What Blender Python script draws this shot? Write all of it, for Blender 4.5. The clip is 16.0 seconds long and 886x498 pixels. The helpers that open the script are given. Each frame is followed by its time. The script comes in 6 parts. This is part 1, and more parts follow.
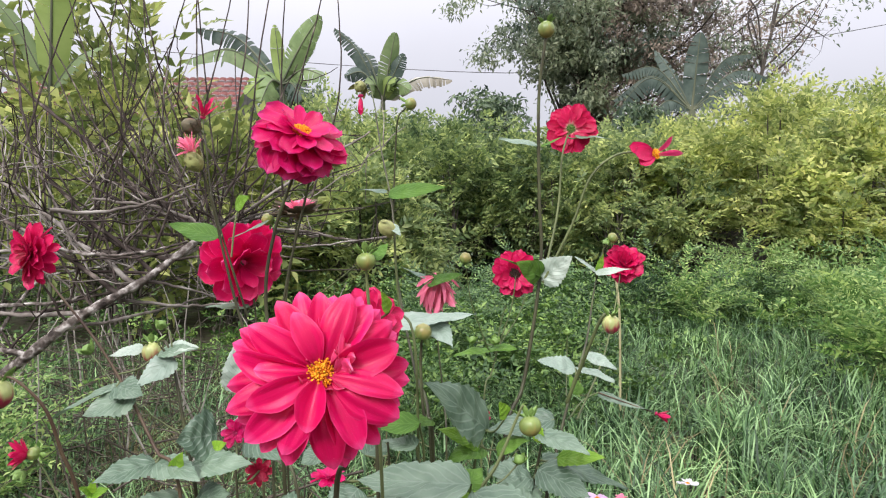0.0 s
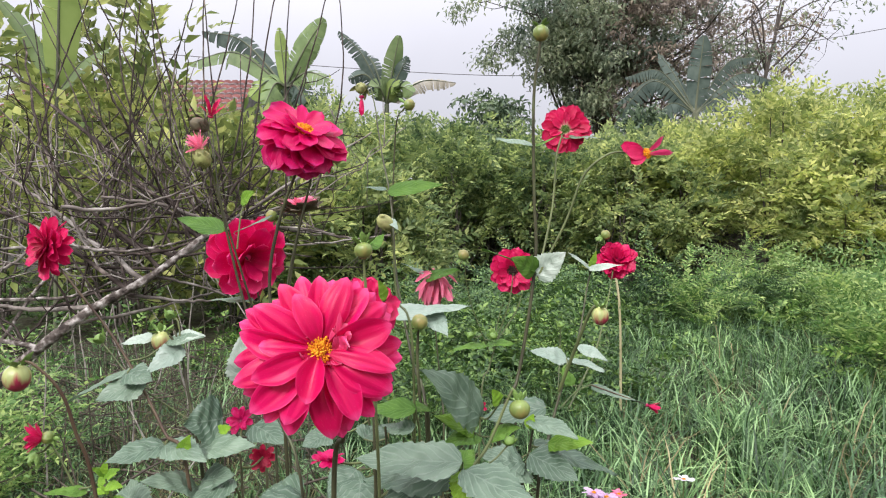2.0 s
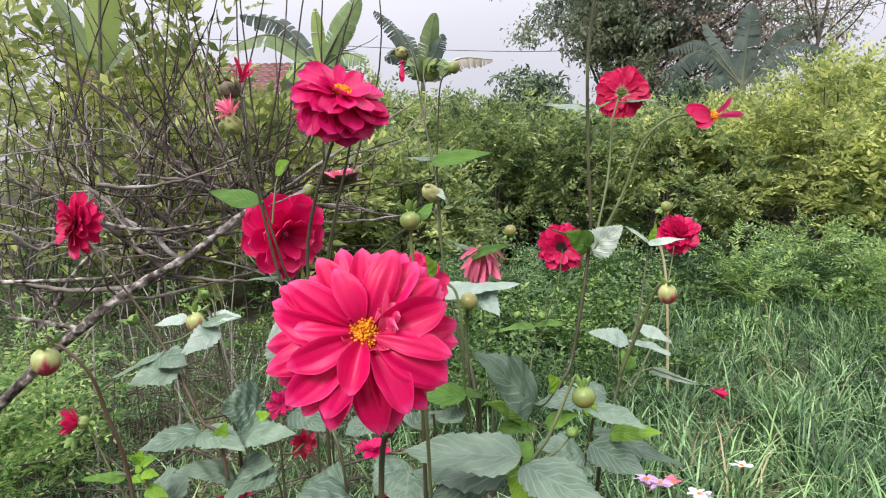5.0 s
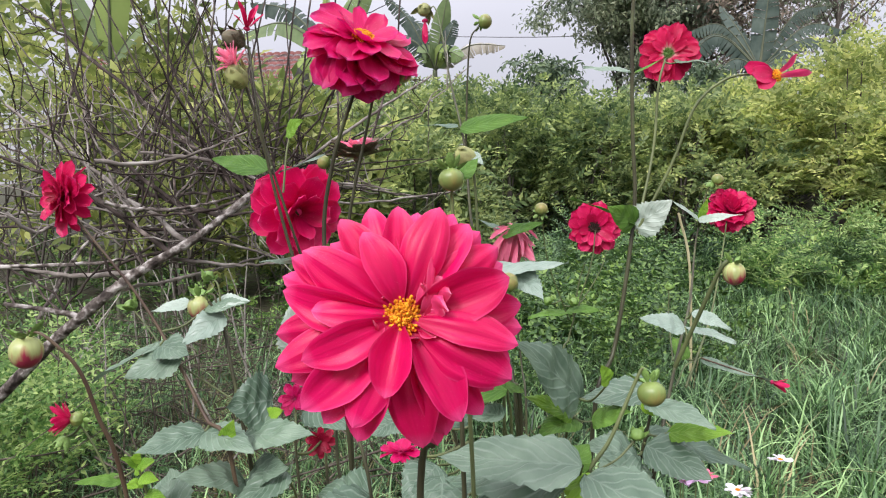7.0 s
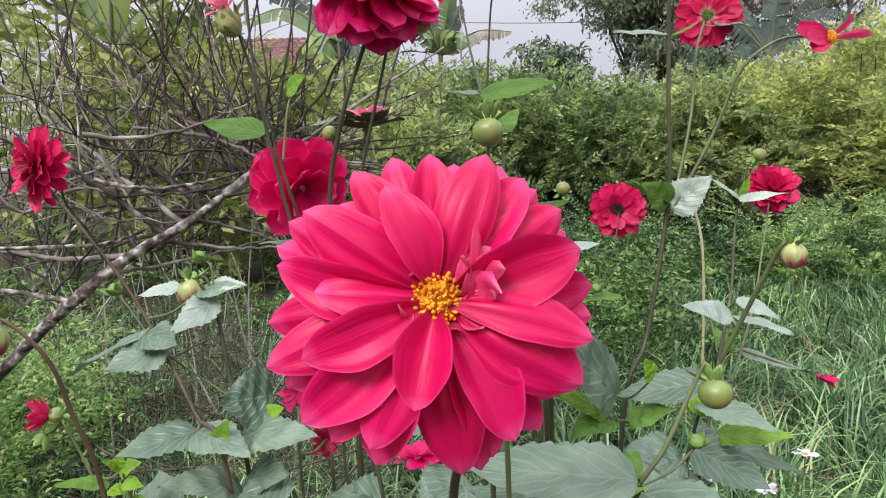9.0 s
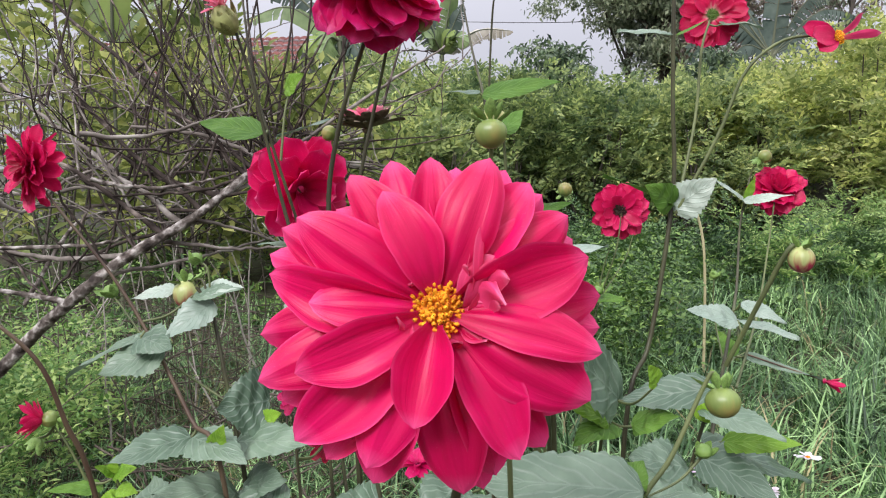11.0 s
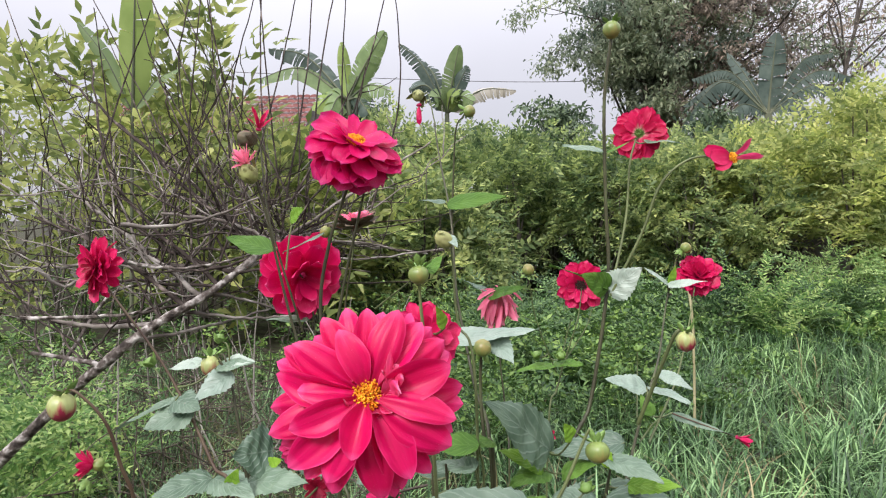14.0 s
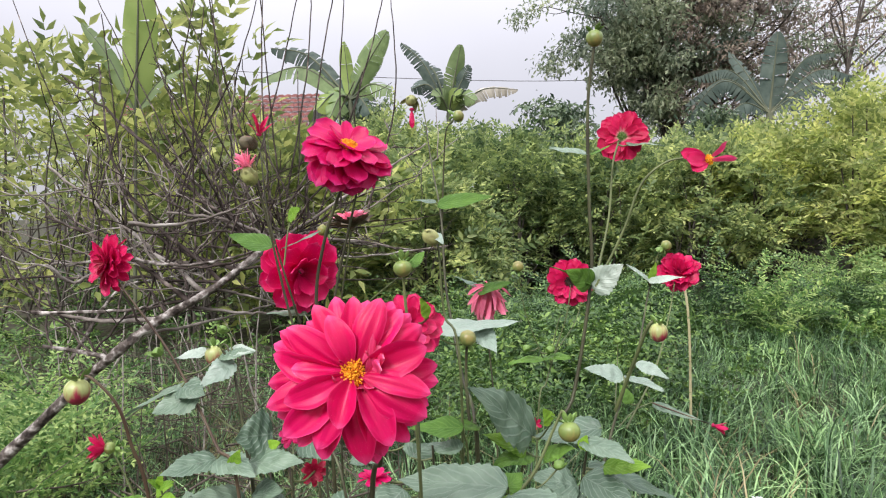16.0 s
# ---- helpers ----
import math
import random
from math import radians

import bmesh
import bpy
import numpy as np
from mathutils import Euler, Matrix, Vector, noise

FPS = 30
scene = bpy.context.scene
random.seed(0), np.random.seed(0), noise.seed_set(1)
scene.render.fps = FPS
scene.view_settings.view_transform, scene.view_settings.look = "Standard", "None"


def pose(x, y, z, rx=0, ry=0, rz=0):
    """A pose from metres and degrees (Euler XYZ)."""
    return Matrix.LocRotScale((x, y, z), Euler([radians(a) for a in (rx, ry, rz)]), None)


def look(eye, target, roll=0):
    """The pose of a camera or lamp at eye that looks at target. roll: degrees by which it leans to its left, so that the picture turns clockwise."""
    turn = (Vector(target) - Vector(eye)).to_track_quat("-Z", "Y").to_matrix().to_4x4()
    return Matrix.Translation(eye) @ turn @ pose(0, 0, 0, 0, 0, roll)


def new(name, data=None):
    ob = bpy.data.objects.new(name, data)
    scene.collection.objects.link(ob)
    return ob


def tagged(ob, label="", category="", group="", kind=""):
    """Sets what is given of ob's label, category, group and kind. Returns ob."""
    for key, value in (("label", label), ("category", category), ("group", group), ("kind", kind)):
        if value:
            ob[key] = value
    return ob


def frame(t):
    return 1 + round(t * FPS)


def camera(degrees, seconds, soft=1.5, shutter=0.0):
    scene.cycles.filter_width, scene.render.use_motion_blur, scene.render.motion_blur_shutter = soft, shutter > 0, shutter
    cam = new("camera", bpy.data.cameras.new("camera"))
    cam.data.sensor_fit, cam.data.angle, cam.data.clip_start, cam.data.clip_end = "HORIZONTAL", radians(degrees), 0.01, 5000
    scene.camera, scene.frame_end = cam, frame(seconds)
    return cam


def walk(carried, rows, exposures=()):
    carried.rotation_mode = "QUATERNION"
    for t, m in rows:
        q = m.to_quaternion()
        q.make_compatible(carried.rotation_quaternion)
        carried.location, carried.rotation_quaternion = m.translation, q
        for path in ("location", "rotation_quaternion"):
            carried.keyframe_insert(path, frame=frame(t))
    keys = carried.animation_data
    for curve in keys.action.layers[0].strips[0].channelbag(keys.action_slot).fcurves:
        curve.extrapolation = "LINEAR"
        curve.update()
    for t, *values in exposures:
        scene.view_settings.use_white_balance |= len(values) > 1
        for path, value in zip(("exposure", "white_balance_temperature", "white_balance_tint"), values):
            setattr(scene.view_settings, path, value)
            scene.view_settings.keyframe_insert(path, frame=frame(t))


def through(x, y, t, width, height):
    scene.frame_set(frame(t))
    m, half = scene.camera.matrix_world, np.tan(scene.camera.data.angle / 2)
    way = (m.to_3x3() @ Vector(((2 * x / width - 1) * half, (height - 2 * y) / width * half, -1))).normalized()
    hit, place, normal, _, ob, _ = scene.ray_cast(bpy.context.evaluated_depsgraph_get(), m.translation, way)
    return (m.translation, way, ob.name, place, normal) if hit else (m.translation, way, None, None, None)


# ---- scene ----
cam = camera(69.6, 16.0, soft=1.15)
PATH = [
    (0, (-0.044, 0.075, 1.228), (-0.041, 2.069, 1.086), 0.0),
    (0.5, (-0.037, 0.058, 1.228), (-0.033, 2.054, 1.107), 0.0),
    (1, (-0.031, 0.048, 1.226), (-0.025, 2.045, 1.114), 0.0),
    (1.5, (-0.033, 0.038, 1.223), (-0.03, 2.035, 1.107), 0.0),
    (2, (-0.036, 0.045, 1.221), (-0.044, 2.04, 1.087), 0.1),
    (2.5, (-0.041, 0.054, 1.218), (-0.068, 2.047, 1.061), 0.0),
    (3, (-0.045, 0.061, 1.213), (-0.099, 2.053, 1.039), -0.2),
    (3.5, (-0.046, 0.062, 1.213), (-0.127, 2.051, 1.028), -0.3),
    (4, (-0.047, 0.069, 1.215), (-0.149, 2.058, 1.028), -0.4),
    (6.5, (-0.063, 0.155, 1.196), (-0.216, 2.137, 0.974), -1.1),
    (7, (-0.073, 0.172, 1.191), (-0.238, 2.151, 0.961), -1.1),
    (7.5, (-0.079, 0.19, 1.185), (-0.251, 2.169, 0.95), -1.1),
    (8, (-0.085, 0.208, 1.183), (-0.262, 2.186, 0.944), -1.1),
    (8.5, (-0.088, 0.222, 1.18), (-0.268, 2.198, 0.93), -1.1),
    (9, (-0.091, 0.233, 1.176), (-0.271, 2.207, 0.909), -1.0),
    (10.2, (-0.094, 0.248, 1.172), (-0.274, 2.221, 0.884), -0.9),
    (11.5, (-0.088, 0.224, 1.186), (-0.272, 2.201, 0.949), -0.7),
    (12, (-0.081, 0.191, 1.197), (-0.27, 2.172, 1.004), -0.6),
    (12.5, (-0.071, 0.162, 1.205), (-0.267, 2.147, 1.05), -0.6),
    (13, (-0.061, 0.141, 1.216), (-0.261, 2.127, 1.091), -0.6),
    (13.5, (-0.048, 0.119, 1.224), (-0.249, 2.106, 1.116), -0.6),
    (14, (-0.039, 0.102, 1.227), (-0.239, 2.089, 1.121), -0.7),
    (14.5, (-0.031, 0.092, 1.227), (-0.229, 2.079, 1.121), -0.8),
    (15, (-0.025, 0.081, 1.227), (-0.224, 2.068, 1.119), -0.8),
    (15.5, (-0.022, 0.068, 1.228), (-0.224, 2.055, 1.119), -0.7),
    (16, (-0.02, 0.06, 1.227), (-0.227, 2.046, 1.118), -0.7),
]
walk(cam, [(t, look(eye, target, roll)) for t, eye, target, roll in PATH],
     exposures=((0, 0.54, 6250, 17), (5, 0.52, 6250, 17), (7.5, 0.45, 6150, 18), (10.5, 0.38, 6150, 18), (13, 0.48, 6200, 17), (16, 0.52, 6250, 17)))

# ---- overcast sky and one broad, soft sun ----
SUN_HEIGHT, SUN_TURN = radians(42), radians(207)
world = bpy.data.worlds.new("sky")
scene.world = world
world.use_nodes = True
wn, wl = world.node_tree.nodes, world.node_tree.links
wn.clear()
sky = wn.new("ShaderNodeTexSky")
sky.sky_type, sky.sun_disc = "NISHITA", False
sky.sun_elevation, sky.sun_rotation = SUN_HEIGHT, SUN_TURN
sky_dim = wn.new("ShaderNodeMix")
sky_dim.data_type, sky_dim.blend_type = "RGBA", "MULTIPLY"
sky_dim.inputs["Factor"].default_value = 1.0
wl.new(sky.outputs["Color"], sky_dim.inputs["A"])
sky_dim.inputs["B"].default_value = (0.1, 0.1, 0.1, 1)
coord = wn.new("ShaderNodeTexCoord")
axes = wn.new("ShaderNodeSeparateXYZ")
wl.new(coord.outputs["Generated"], axes.inputs[0])
# an overcast vault: three times as bright overhead as at the horizon
vault = wn.new("ShaderNodeMapRange")
vault.inputs["From Min"].default_value, vault.inputs["From Max"].default_value = 0.0, 1.0
vault.inputs["To Min"].default_value, vault.inputs["To Max"].default_value = 0.43, 2.3
steep = wn.new("ShaderNodeMath")
steep.operation, steep.use_clamp = "POWER", True
steep.inputs[1].default_value = 1.5
wl.new(axes.outputs["Z"], steep.inputs[0])
wl.new(steep.outputs[0], vault.inputs["Value"])
cloud = wn.new("ShaderNodeTexNoise")
cloud.inputs["Scale"].default_value, cloud.inputs["Detail"].default_value = 2.2, 4.0
wl.new(coord.outputs["Generated"], cloud.inputs["Vector"])
puff = wn.new("ShaderNodeMapRange")
puff.inputs["From Min"].default_value, puff.inputs["From Max"].default_value = 0.3, 0.7
puff.inputs["To Min"].default_value, puff.inputs["To Max"].default_value = 0.92, 1.06
wl.new(cloud.outputs["Fac"], puff.inputs["Value"])
grey = wn.new("ShaderNodeMath")
grey.operation = "MULTIPLY"
wl.new(vault.outputs["Result"], grey.inputs[0])
wl.new(puff.outputs["Result"], grey.inputs[1])
tint = wn.new("ShaderNodeMix")
tint.data_type, tint.blend_type = "RGBA", "MULTIPLY"
tint.inputs["Factor"].default_value = 1.0
wl.new(grey.outputs[0], tint.inputs["A"])
tint.inputs["B"].default_value = (0.985, 0.985, 1.0, 1)
cover = wn.new("ShaderNodeMix")
cover.data_type = "RGBA"
cover.inputs["Factor"].default_value = 0.92
wl.new(sky_dim.outputs["Result"], cover.inputs["A"])
wl.new(tint.outputs["Result"], cover.inputs["B"])
background = wn.new("ShaderNodeBackground")
background.inputs["Strength"].default_value = 1.0
wl.new(cover.outputs["Result"], background.inputs["Color"])
world_out = wn.new("ShaderNodeOutputWorld")
wl.new(background.outputs[0], world_out.inputs[0])

sun = new("sun", bpy.data.lights.new("sun", "SUN"))
sun.data.energy, sun.data.angle, sun.data.color = 2.5, radians(20), (1.0, 0.97, 0.92)
sun.matrix_world = look((-1.0, -2.0, 2.0), (0, 0, 0))



# ---- materials ----
def shader(name, rough=0.5, spec=0.4):
    mat = bpy.data.materials.new(name)
    mat.use_nodes = True
    bsdf = mat.node_tree.nodes["Principled BSDF"]
    bsdf.inputs["Roughness"].default_value = rough
    bsdf.inputs["Specular IOR Level"].default_value = spec
    return mat, mat.node_tree.nodes, mat.node_tree.links, bsdf


def ramp(nodes, stops):
    node = nodes.new("ShaderNodeValToRGB")
    els = node.color_ramp.elements
    while len(els) < len(stops):
        els.new(0.5)
    for el, (p, c) in zip(els, stops):
        el.position, el.color = p, (*c, 1)
    return node


def noise_of(nodes, links, scale, detail=4.0, coords="Object", stretch=None):
    tc = nodes.new("ShaderNodeTexCoord")
    out = tc.outputs[coords]
    if stretch:
        mp = nodes.new("ShaderNodeMapping")
        mp.inputs["Scale"].default_value = stretch
        links.new(out, mp.inputs["Vector"])
        out = mp.outputs["Vector"]
    n = nodes.new("ShaderNodeTexNoise")
    n.inputs["Scale"].default_value, n.inputs["Detail"].default_value = scale, detail
    links.new(out, n.inputs["Vector"])
    return n


def mixed(nodes, links, a, b, fac, how="MIX"):
    m = nodes.new("ShaderNodeMix")
    m.data_type, m.blend_type = "RGBA", how
    for sock, v in (("A", a), ("B", b), ("Factor", fac)):
        if isinstance(v, (int, float)):
            m.inputs[sock].default_value = v
        elif isinstance(v, tuple):
            m.inputs[sock].default_value = (*v, 1)
        else:
            links.new(v, m.inputs[sock])
    return m.outputs["Result"]


def calc(nodes, links, op, a, b=0.0):
    m = nodes.new("ShaderNodeMath")
    m.operation = op
    for i, v in enumerate((a, b)):
        if isinstance(v, (int, float)):
            m.inputs[i].default_value = v
        else:
            links.new(v, m.inputs[i])
    return m.outputs[0]


def bumped(nodes, links, bsdf, height, strength, distance):
    b = nodes.new("ShaderNodeBump")
    b.inputs["Strength"].default_value, b.inputs["Distance"].default_value = strength, distance
    links.new(height, b.inputs["Height"])
    links.new(b.outputs["Normal"], bsdf.inputs["Normal"])
    return b


def let_through(mat, nodes, links, bsdf, colour, share):
    """Thin plant tissue: part of the light comes through from behind."""
    tr = nodes.new("ShaderNodeBsdfTranslucent")
    links.new(colour, tr.inputs["Color"])
    ms = nodes.new("ShaderNodeMixShader")
    ms.inputs[0].default_value = share
    links.new(bsdf.outputs[0], ms.inputs[1])
    links.new(tr.outputs[0], ms.inputs[2])
    links.new(ms.outputs[0], nodes["Material Output"].inputs["Surface"])


def foliage(name, dark, mid, light, rough=0.5, share=0.25, random_by="island", patch=0.6, spec=0.35, swing=0.28):
    """Leaves in several greens: each leaf its own, and patches of growth a little lighter or darker."""
    mat, nd, lk, bsdf = shader(name, rough, spec)
    if random_by == "island":
        rnd = nd.new("ShaderNodeNewGeometry").outputs["Random Per Island"]
    else:
        rnd = nd.new("ShaderNodeObjectInfo").outputs["Random"]
    r = ramp(nd, [(0.0, dark), (0.5, mid), (1.0, light)])
    lk.new(rnd, r.inputs[0])
    n = noise_of(nd, lk, patch, 3.0)
    patchy = ramp(nd, [(0.3, (1 - swing, 1 - 0.85 * swing, 1 - 0.9 * swing)), (0.7, (1 + 0.8 * swing, 1 + 0.7 * swing, 1.0))])
    lk.new(n.outputs["Fac"], patchy.inputs[0])
    col = mixed(nd, lk, r.outputs[0], patchy.outputs[0], 1.0, "MULTIPLY")
    lk.new(col, bsdf.inputs["Base Color"])
    let_through(mat, nd, lk, bsdf, col, share)
    return mat


def petal_paint(name, base, deep, pale, share=0.3):
    mat, nd, lk, bsdf = shader(name, 0.42, 0.3)
    uv = nd.new("ShaderNodeUVMap")
    sx = nd.new("ShaderNodeSeparateXYZ")
    lk.new(uv.outputs[0], sx.inputs[0])
    along = ramp(nd, [(0.0, deep), (0.3, base), (0.86, base), (1.0, pale)])
    lk.new(sx.outputs["Y"], along.inputs[0])
    veins = noise_of(nd, lk, 1.0, 3.0, "UV", (15, 0.9, 1))
    vr = ramp(nd, [(0.3, (0.84, 0.6, 0.74)), (0.52, (1.0, 1.0, 1.0)), (0.72, (1.06, 1.5, 1.2))])
    lk.new(veins.outputs["Fac"], vr.inputs[0])
    col = mixed(nd, lk, along.outputs[0], vr.outputs[0], 0.42, "MULTIPLY")
    blush = noise_of(nd, lk, 1.0, 2.0, "UV", (2.2, 2.6, 1))
    bl = ramp(nd, [(0.35, (0.86, 0.7, 0.8)), (0.65, (1.05, 1.3, 1.15))])
    lk.new(blush.outputs["Fac"], bl.inputs[0])
    col = mixed(nd, lk, col, bl.outputs[0], 0.7, "MULTIPLY")
    rim = calc(nd, lk, "ABSOLUTE", calc(nd, lk, "SUBTRACT", sx.outputs["X"], 0.5))
    edge = ramp(nd, [(0.455, (0, 0, 0)), (0.5, (1, 1, 1))])
    lk.new(rim, edge.inputs[0])
    col = mixed(nd, lk, col, pale, calc(nd, lk, "MULTIPLY", edge.outputs[0], 0.6))
    own = ramp(nd, [(0.0, (0.86, 0.8, 0.82)), (1.0, (1.08, 1.2, 1.2))])
    lk.new(nd.new("ShaderNodeObjectInfo").outputs["Random"], own.inputs[0])
    col = mixed(nd, lk, col, own.outputs[0], 1.0, "MULTIPLY")
    specks = noise_of(nd, lk, 260, 1.0)
    sp = ramp(nd, [(0.73, (0, 0, 0)), (0.78, (1, 1, 1))])
    lk.new(specks.outputs["Fac"], sp.inputs[0])
    col = mixed(nd, lk, col, (0.95, 0.45, 0.55), calc(nd, lk, "MULTIPLY", sp.outputs[0], 0.5))
    lk.new(col, bsdf.inputs["Base Color"])
    bumped(nd, lk, bsdf, veins.outputs["Fac"], 0.28, 0.001)
    let_through(mat, nd, lk, bsdf, col, share)
    return mat


def dahlia_leaf_paint(name, dark, light, vein, rough=0.38, spec=0.42):
    """Matt blue-green leaf with pinnate veins pressed into it."""
    mat, nd, lk, bsdf = shader(name, rough, spec)
    uv = nd.new("ShaderNodeUVMap")
    sx = nd.new("ShaderNodeSeparateXYZ")
    lk.new(uv.outputs[0], sx.inputs[0])
    side = calc(nd, lk, "ABSOLUTE", calc(nd, lk, "SUBTRACT", sx.outputs["X"], 0.5))
    slant = calc(nd, lk, "SUBTRACT", sx.outputs["Y"], calc(nd, lk, "MULTIPLY", side, 0.8))
    wave = calc(nd, lk, "ABSOLUTE", calc(nd, lk, "SINE", calc(nd, lk, "MULTIPLY", slant, 24.0)))
    line = ramp(nd, [(0.0, (1, 1, 1)), (0.55, (0, 0, 0))])
    lk.new(wave, line.inputs[0])
    rib = ramp(nd, [(0.0, (1, 1, 1)), (0.028, (0, 0, 0))])
    lk.new(side, rib.inputs[0])
    veins = calc(nd, lk, "MAXIMUM", line.outputs[0], rib.outputs[0])
    n = noise_of(nd, lk, 34, 5.0)
    r = ramp(nd, [(0.3, dark), (0.7, light)])
    lk.new(n.outputs["Fac"], r.inputs[0])
    own = ramp(nd, [(0.0, (0.6, 0.68, 0.62)), (1.0, (1.35, 1.28, 1.25))])
    lk.new(nd.new("ShaderNodeObjectInfo").outputs["Random"], own.inputs[0])
    col = mixed(nd, lk, r.outputs[0], own.outputs[0], 1.0, "MULTIPLY")
    col = mixed(nd, lk, col, vein, calc(nd, lk, "MULTIPLY", veins, 0.38))
    lk.new(col, bsdf.inputs["Base Color"])
    height = calc(nd, lk, "SUBTRACT", calc(nd, lk, "MULTIPLY", n.outputs["Fac"], 0.35), veins)
    bumped(nd, lk, bsdf, height, 0.45, 0.0008)
    let_through(mat, nd, lk, bsdf, col, 0.15)
    return mat


def plain(name, stops, scale, rough=0.7, bump=0.3, dist=0.002, stretch=None, spec=0.3, detail=6.0, through=0.0):
    mat, nd, lk, bsdf = shader(name, rough, spec)
    n = noise_of(nd, lk, scale, detail, "Object", stretch)
    r = ramp(nd, stops)
    lk.new(n.outputs["Fac"], r.inputs[0])
    big = noise_of(nd, lk, scale * 0.11, 2.0, "Object", stretch)
    br = ramp(nd, [(0.3, (0.75, 0.75, 0.75)), (0.7, (1.2, 1.2, 1.2))])
    lk.new(big.outputs["Fac"], br.inputs[0])
    col = mixed(nd, lk, r.outputs[0], br.outputs[0], 1.0, "MULTIPLY")
    lk.new(col, bsdf.inputs["Base Color"])
    bumped(nd, lk, bsdf, n.outputs["Fac"], bump, dist)
    if through:
        let_through(mat, nd, lk, bsdf, col, through)
    return mat


# Pink petals: shade at the foot, sheen at tip and rim, coloured in.
PINK = petal_paint("petal_pink", (0.71, 0.004, 0.10), (0.46, 0.004, 0.045), (0.82, 0.07, 0.24), 0.27)
ROSE = petal_paint("petal_rose", (0.66, 0.006, 0.12), (0.42, 0.006, 0.07), (0.70, 0.05, 0.25), 0.36)
CRIMSON = petal_paint("petal_crimson", (0.60, 0.008, 0.085), (0.26, 0.005, 0.035), (0.68, 0.03, 0.15))
WINE = petal_paint("petal_wine", (0.34, 0.006, 0.035), (0.22, 0.004, 0.02), (0.66, 0.02, 0.07))
CURLED = petal_paint("petal_curled_pink", (0.78, 0.05, 0.17), (0.80, 0.22, 0.14), (0.84, 0.2, 0.34))
FADED = petal_paint("petal_faded", (0.80, 0.17, 0.27), (0.74, 0.36, 0.30), (0.84, 0.34, 0.42))
BACK = petal_paint("petal_seen_from_behind", (0.66, 0.012, 0.09), (0.86, 0.66, 0.52), (0.72, 0.04, 0.14), 0.4)
LILAC = petal_paint("petal_lilac", (0.60, 0.38, 0.56), (0.5, 0.22, 0.45), (0.7, 0.55, 0.68))
WHITE_PETAL = petal_paint("petal_white", (0.82, 0.74, 0.78), (0.75, 0.5, 0.6), (0.85, 0.82, 0.84))
DISC = plain("pollen_disc", [(0.3, (0.55, 0.10, 0.01)), (0.5, (0.85, 0.34, 0.01)), (0.7, (0.92, 0.58, 0.03))], 420, 0.7, 0.8, 0.001)
LEAF_GREY = dahlia_leaf_paint("leaf_blue_green", (0.05, 0.096, 0.058), (0.18, 0.255, 0.18), (0.29, 0.36, 0.28), 0.4)
LEAF_GREEN = dahlia_leaf_paint("leaf_green", (0.05, 0.125, 0.018), (0.115, 0.225, 0.032), (0.16, 0.27, 0.06), 0.55, 0.2)
LEAF_PALE = dahlia_leaf_paint("leaf_pale", (0.24, 0.32, 0.26), (0.38, 0.44, 0.38), (0.26, 0.34, 0.26), 0.36)
LEAF_LIME = dahlia_leaf_paint("leaf_lime", (0.14, 0.30, 0.02), (0.25, 0.40, 0.04), (0.3, 0.45, 0.1), 0.5, 0.25)
STEM_DARK = plain("stem_purple_brown", [(0.3, (0.028, 0.026, 0.016)), (0.55, (0.06, 0.06, 0.03)), (0.72, (0.10, 0.125, 0.05))], 60, 0.4, 0.2, 0.0006, (1, 1, 0.25))
STEM_GREEN = plain("stem_green", [(0.3, (0.07, 0.085, 0.035)), (0.7, (0.15, 0.18, 0.07))], 60, 0.45, 0.2, 0.0006, (1, 1, 0.25))
STEM_RED = plain("stem_reddish", [(0.3, (0.06, 0.033, 0.022)), (0.7, (0.12, 0.085, 0.05))], 60, 0.45, 0.2, 0.0006, (1, 1, 0.25))
def bud_paint(name, foot, tip, stripe, shift=0.45):
    """Green at the sepals, flushed with the petals' colour in stripes towards the tip."""
    mat, nd, lk, bsdf = shader(name, 0.38, 0.4)
    tc = nd.new("ShaderNodeTexCoord")
    sx = nd.new("ShaderNodeSeparateXYZ")
    lk.new(tc.outputs["Object"], sx.inputs[0])
    n = noise_of(nd, lk, 150, 3.0, "Object", (1, 1, 0.12))
    wob = calc(nd, lk, "MULTIPLY", calc(nd, lk, "SUBTRACT", n.outputs["Fac"], 0.5), stripe)
    along = calc(nd, lk, "ADD", calc(nd, lk, "MULTIPLY", sx.outputs["Z"], 45.0), wob)
    r = ramp(nd, [(0.42, foot), (0.85, tip)])
    lk.new(calc(nd, lk, "ADD", along, shift), r.inputs[0])
    shade = ramp(nd, [(0.3, (0.8, 0.8, 0.8)), (0.7, (1.2, 1.2, 1.15))])
    lk.new(n.outputs["Fac"], shade.inputs[0])
    lk.new(mixed(nd, lk, r.outputs[0], shade.outputs[0], 1.0, "MULTIPLY"), bsdf.inputs["Base Color"])
    bumped(nd, lk, bsdf, n.outputs["Fac"], 0.3, 0.0008)
    return mat


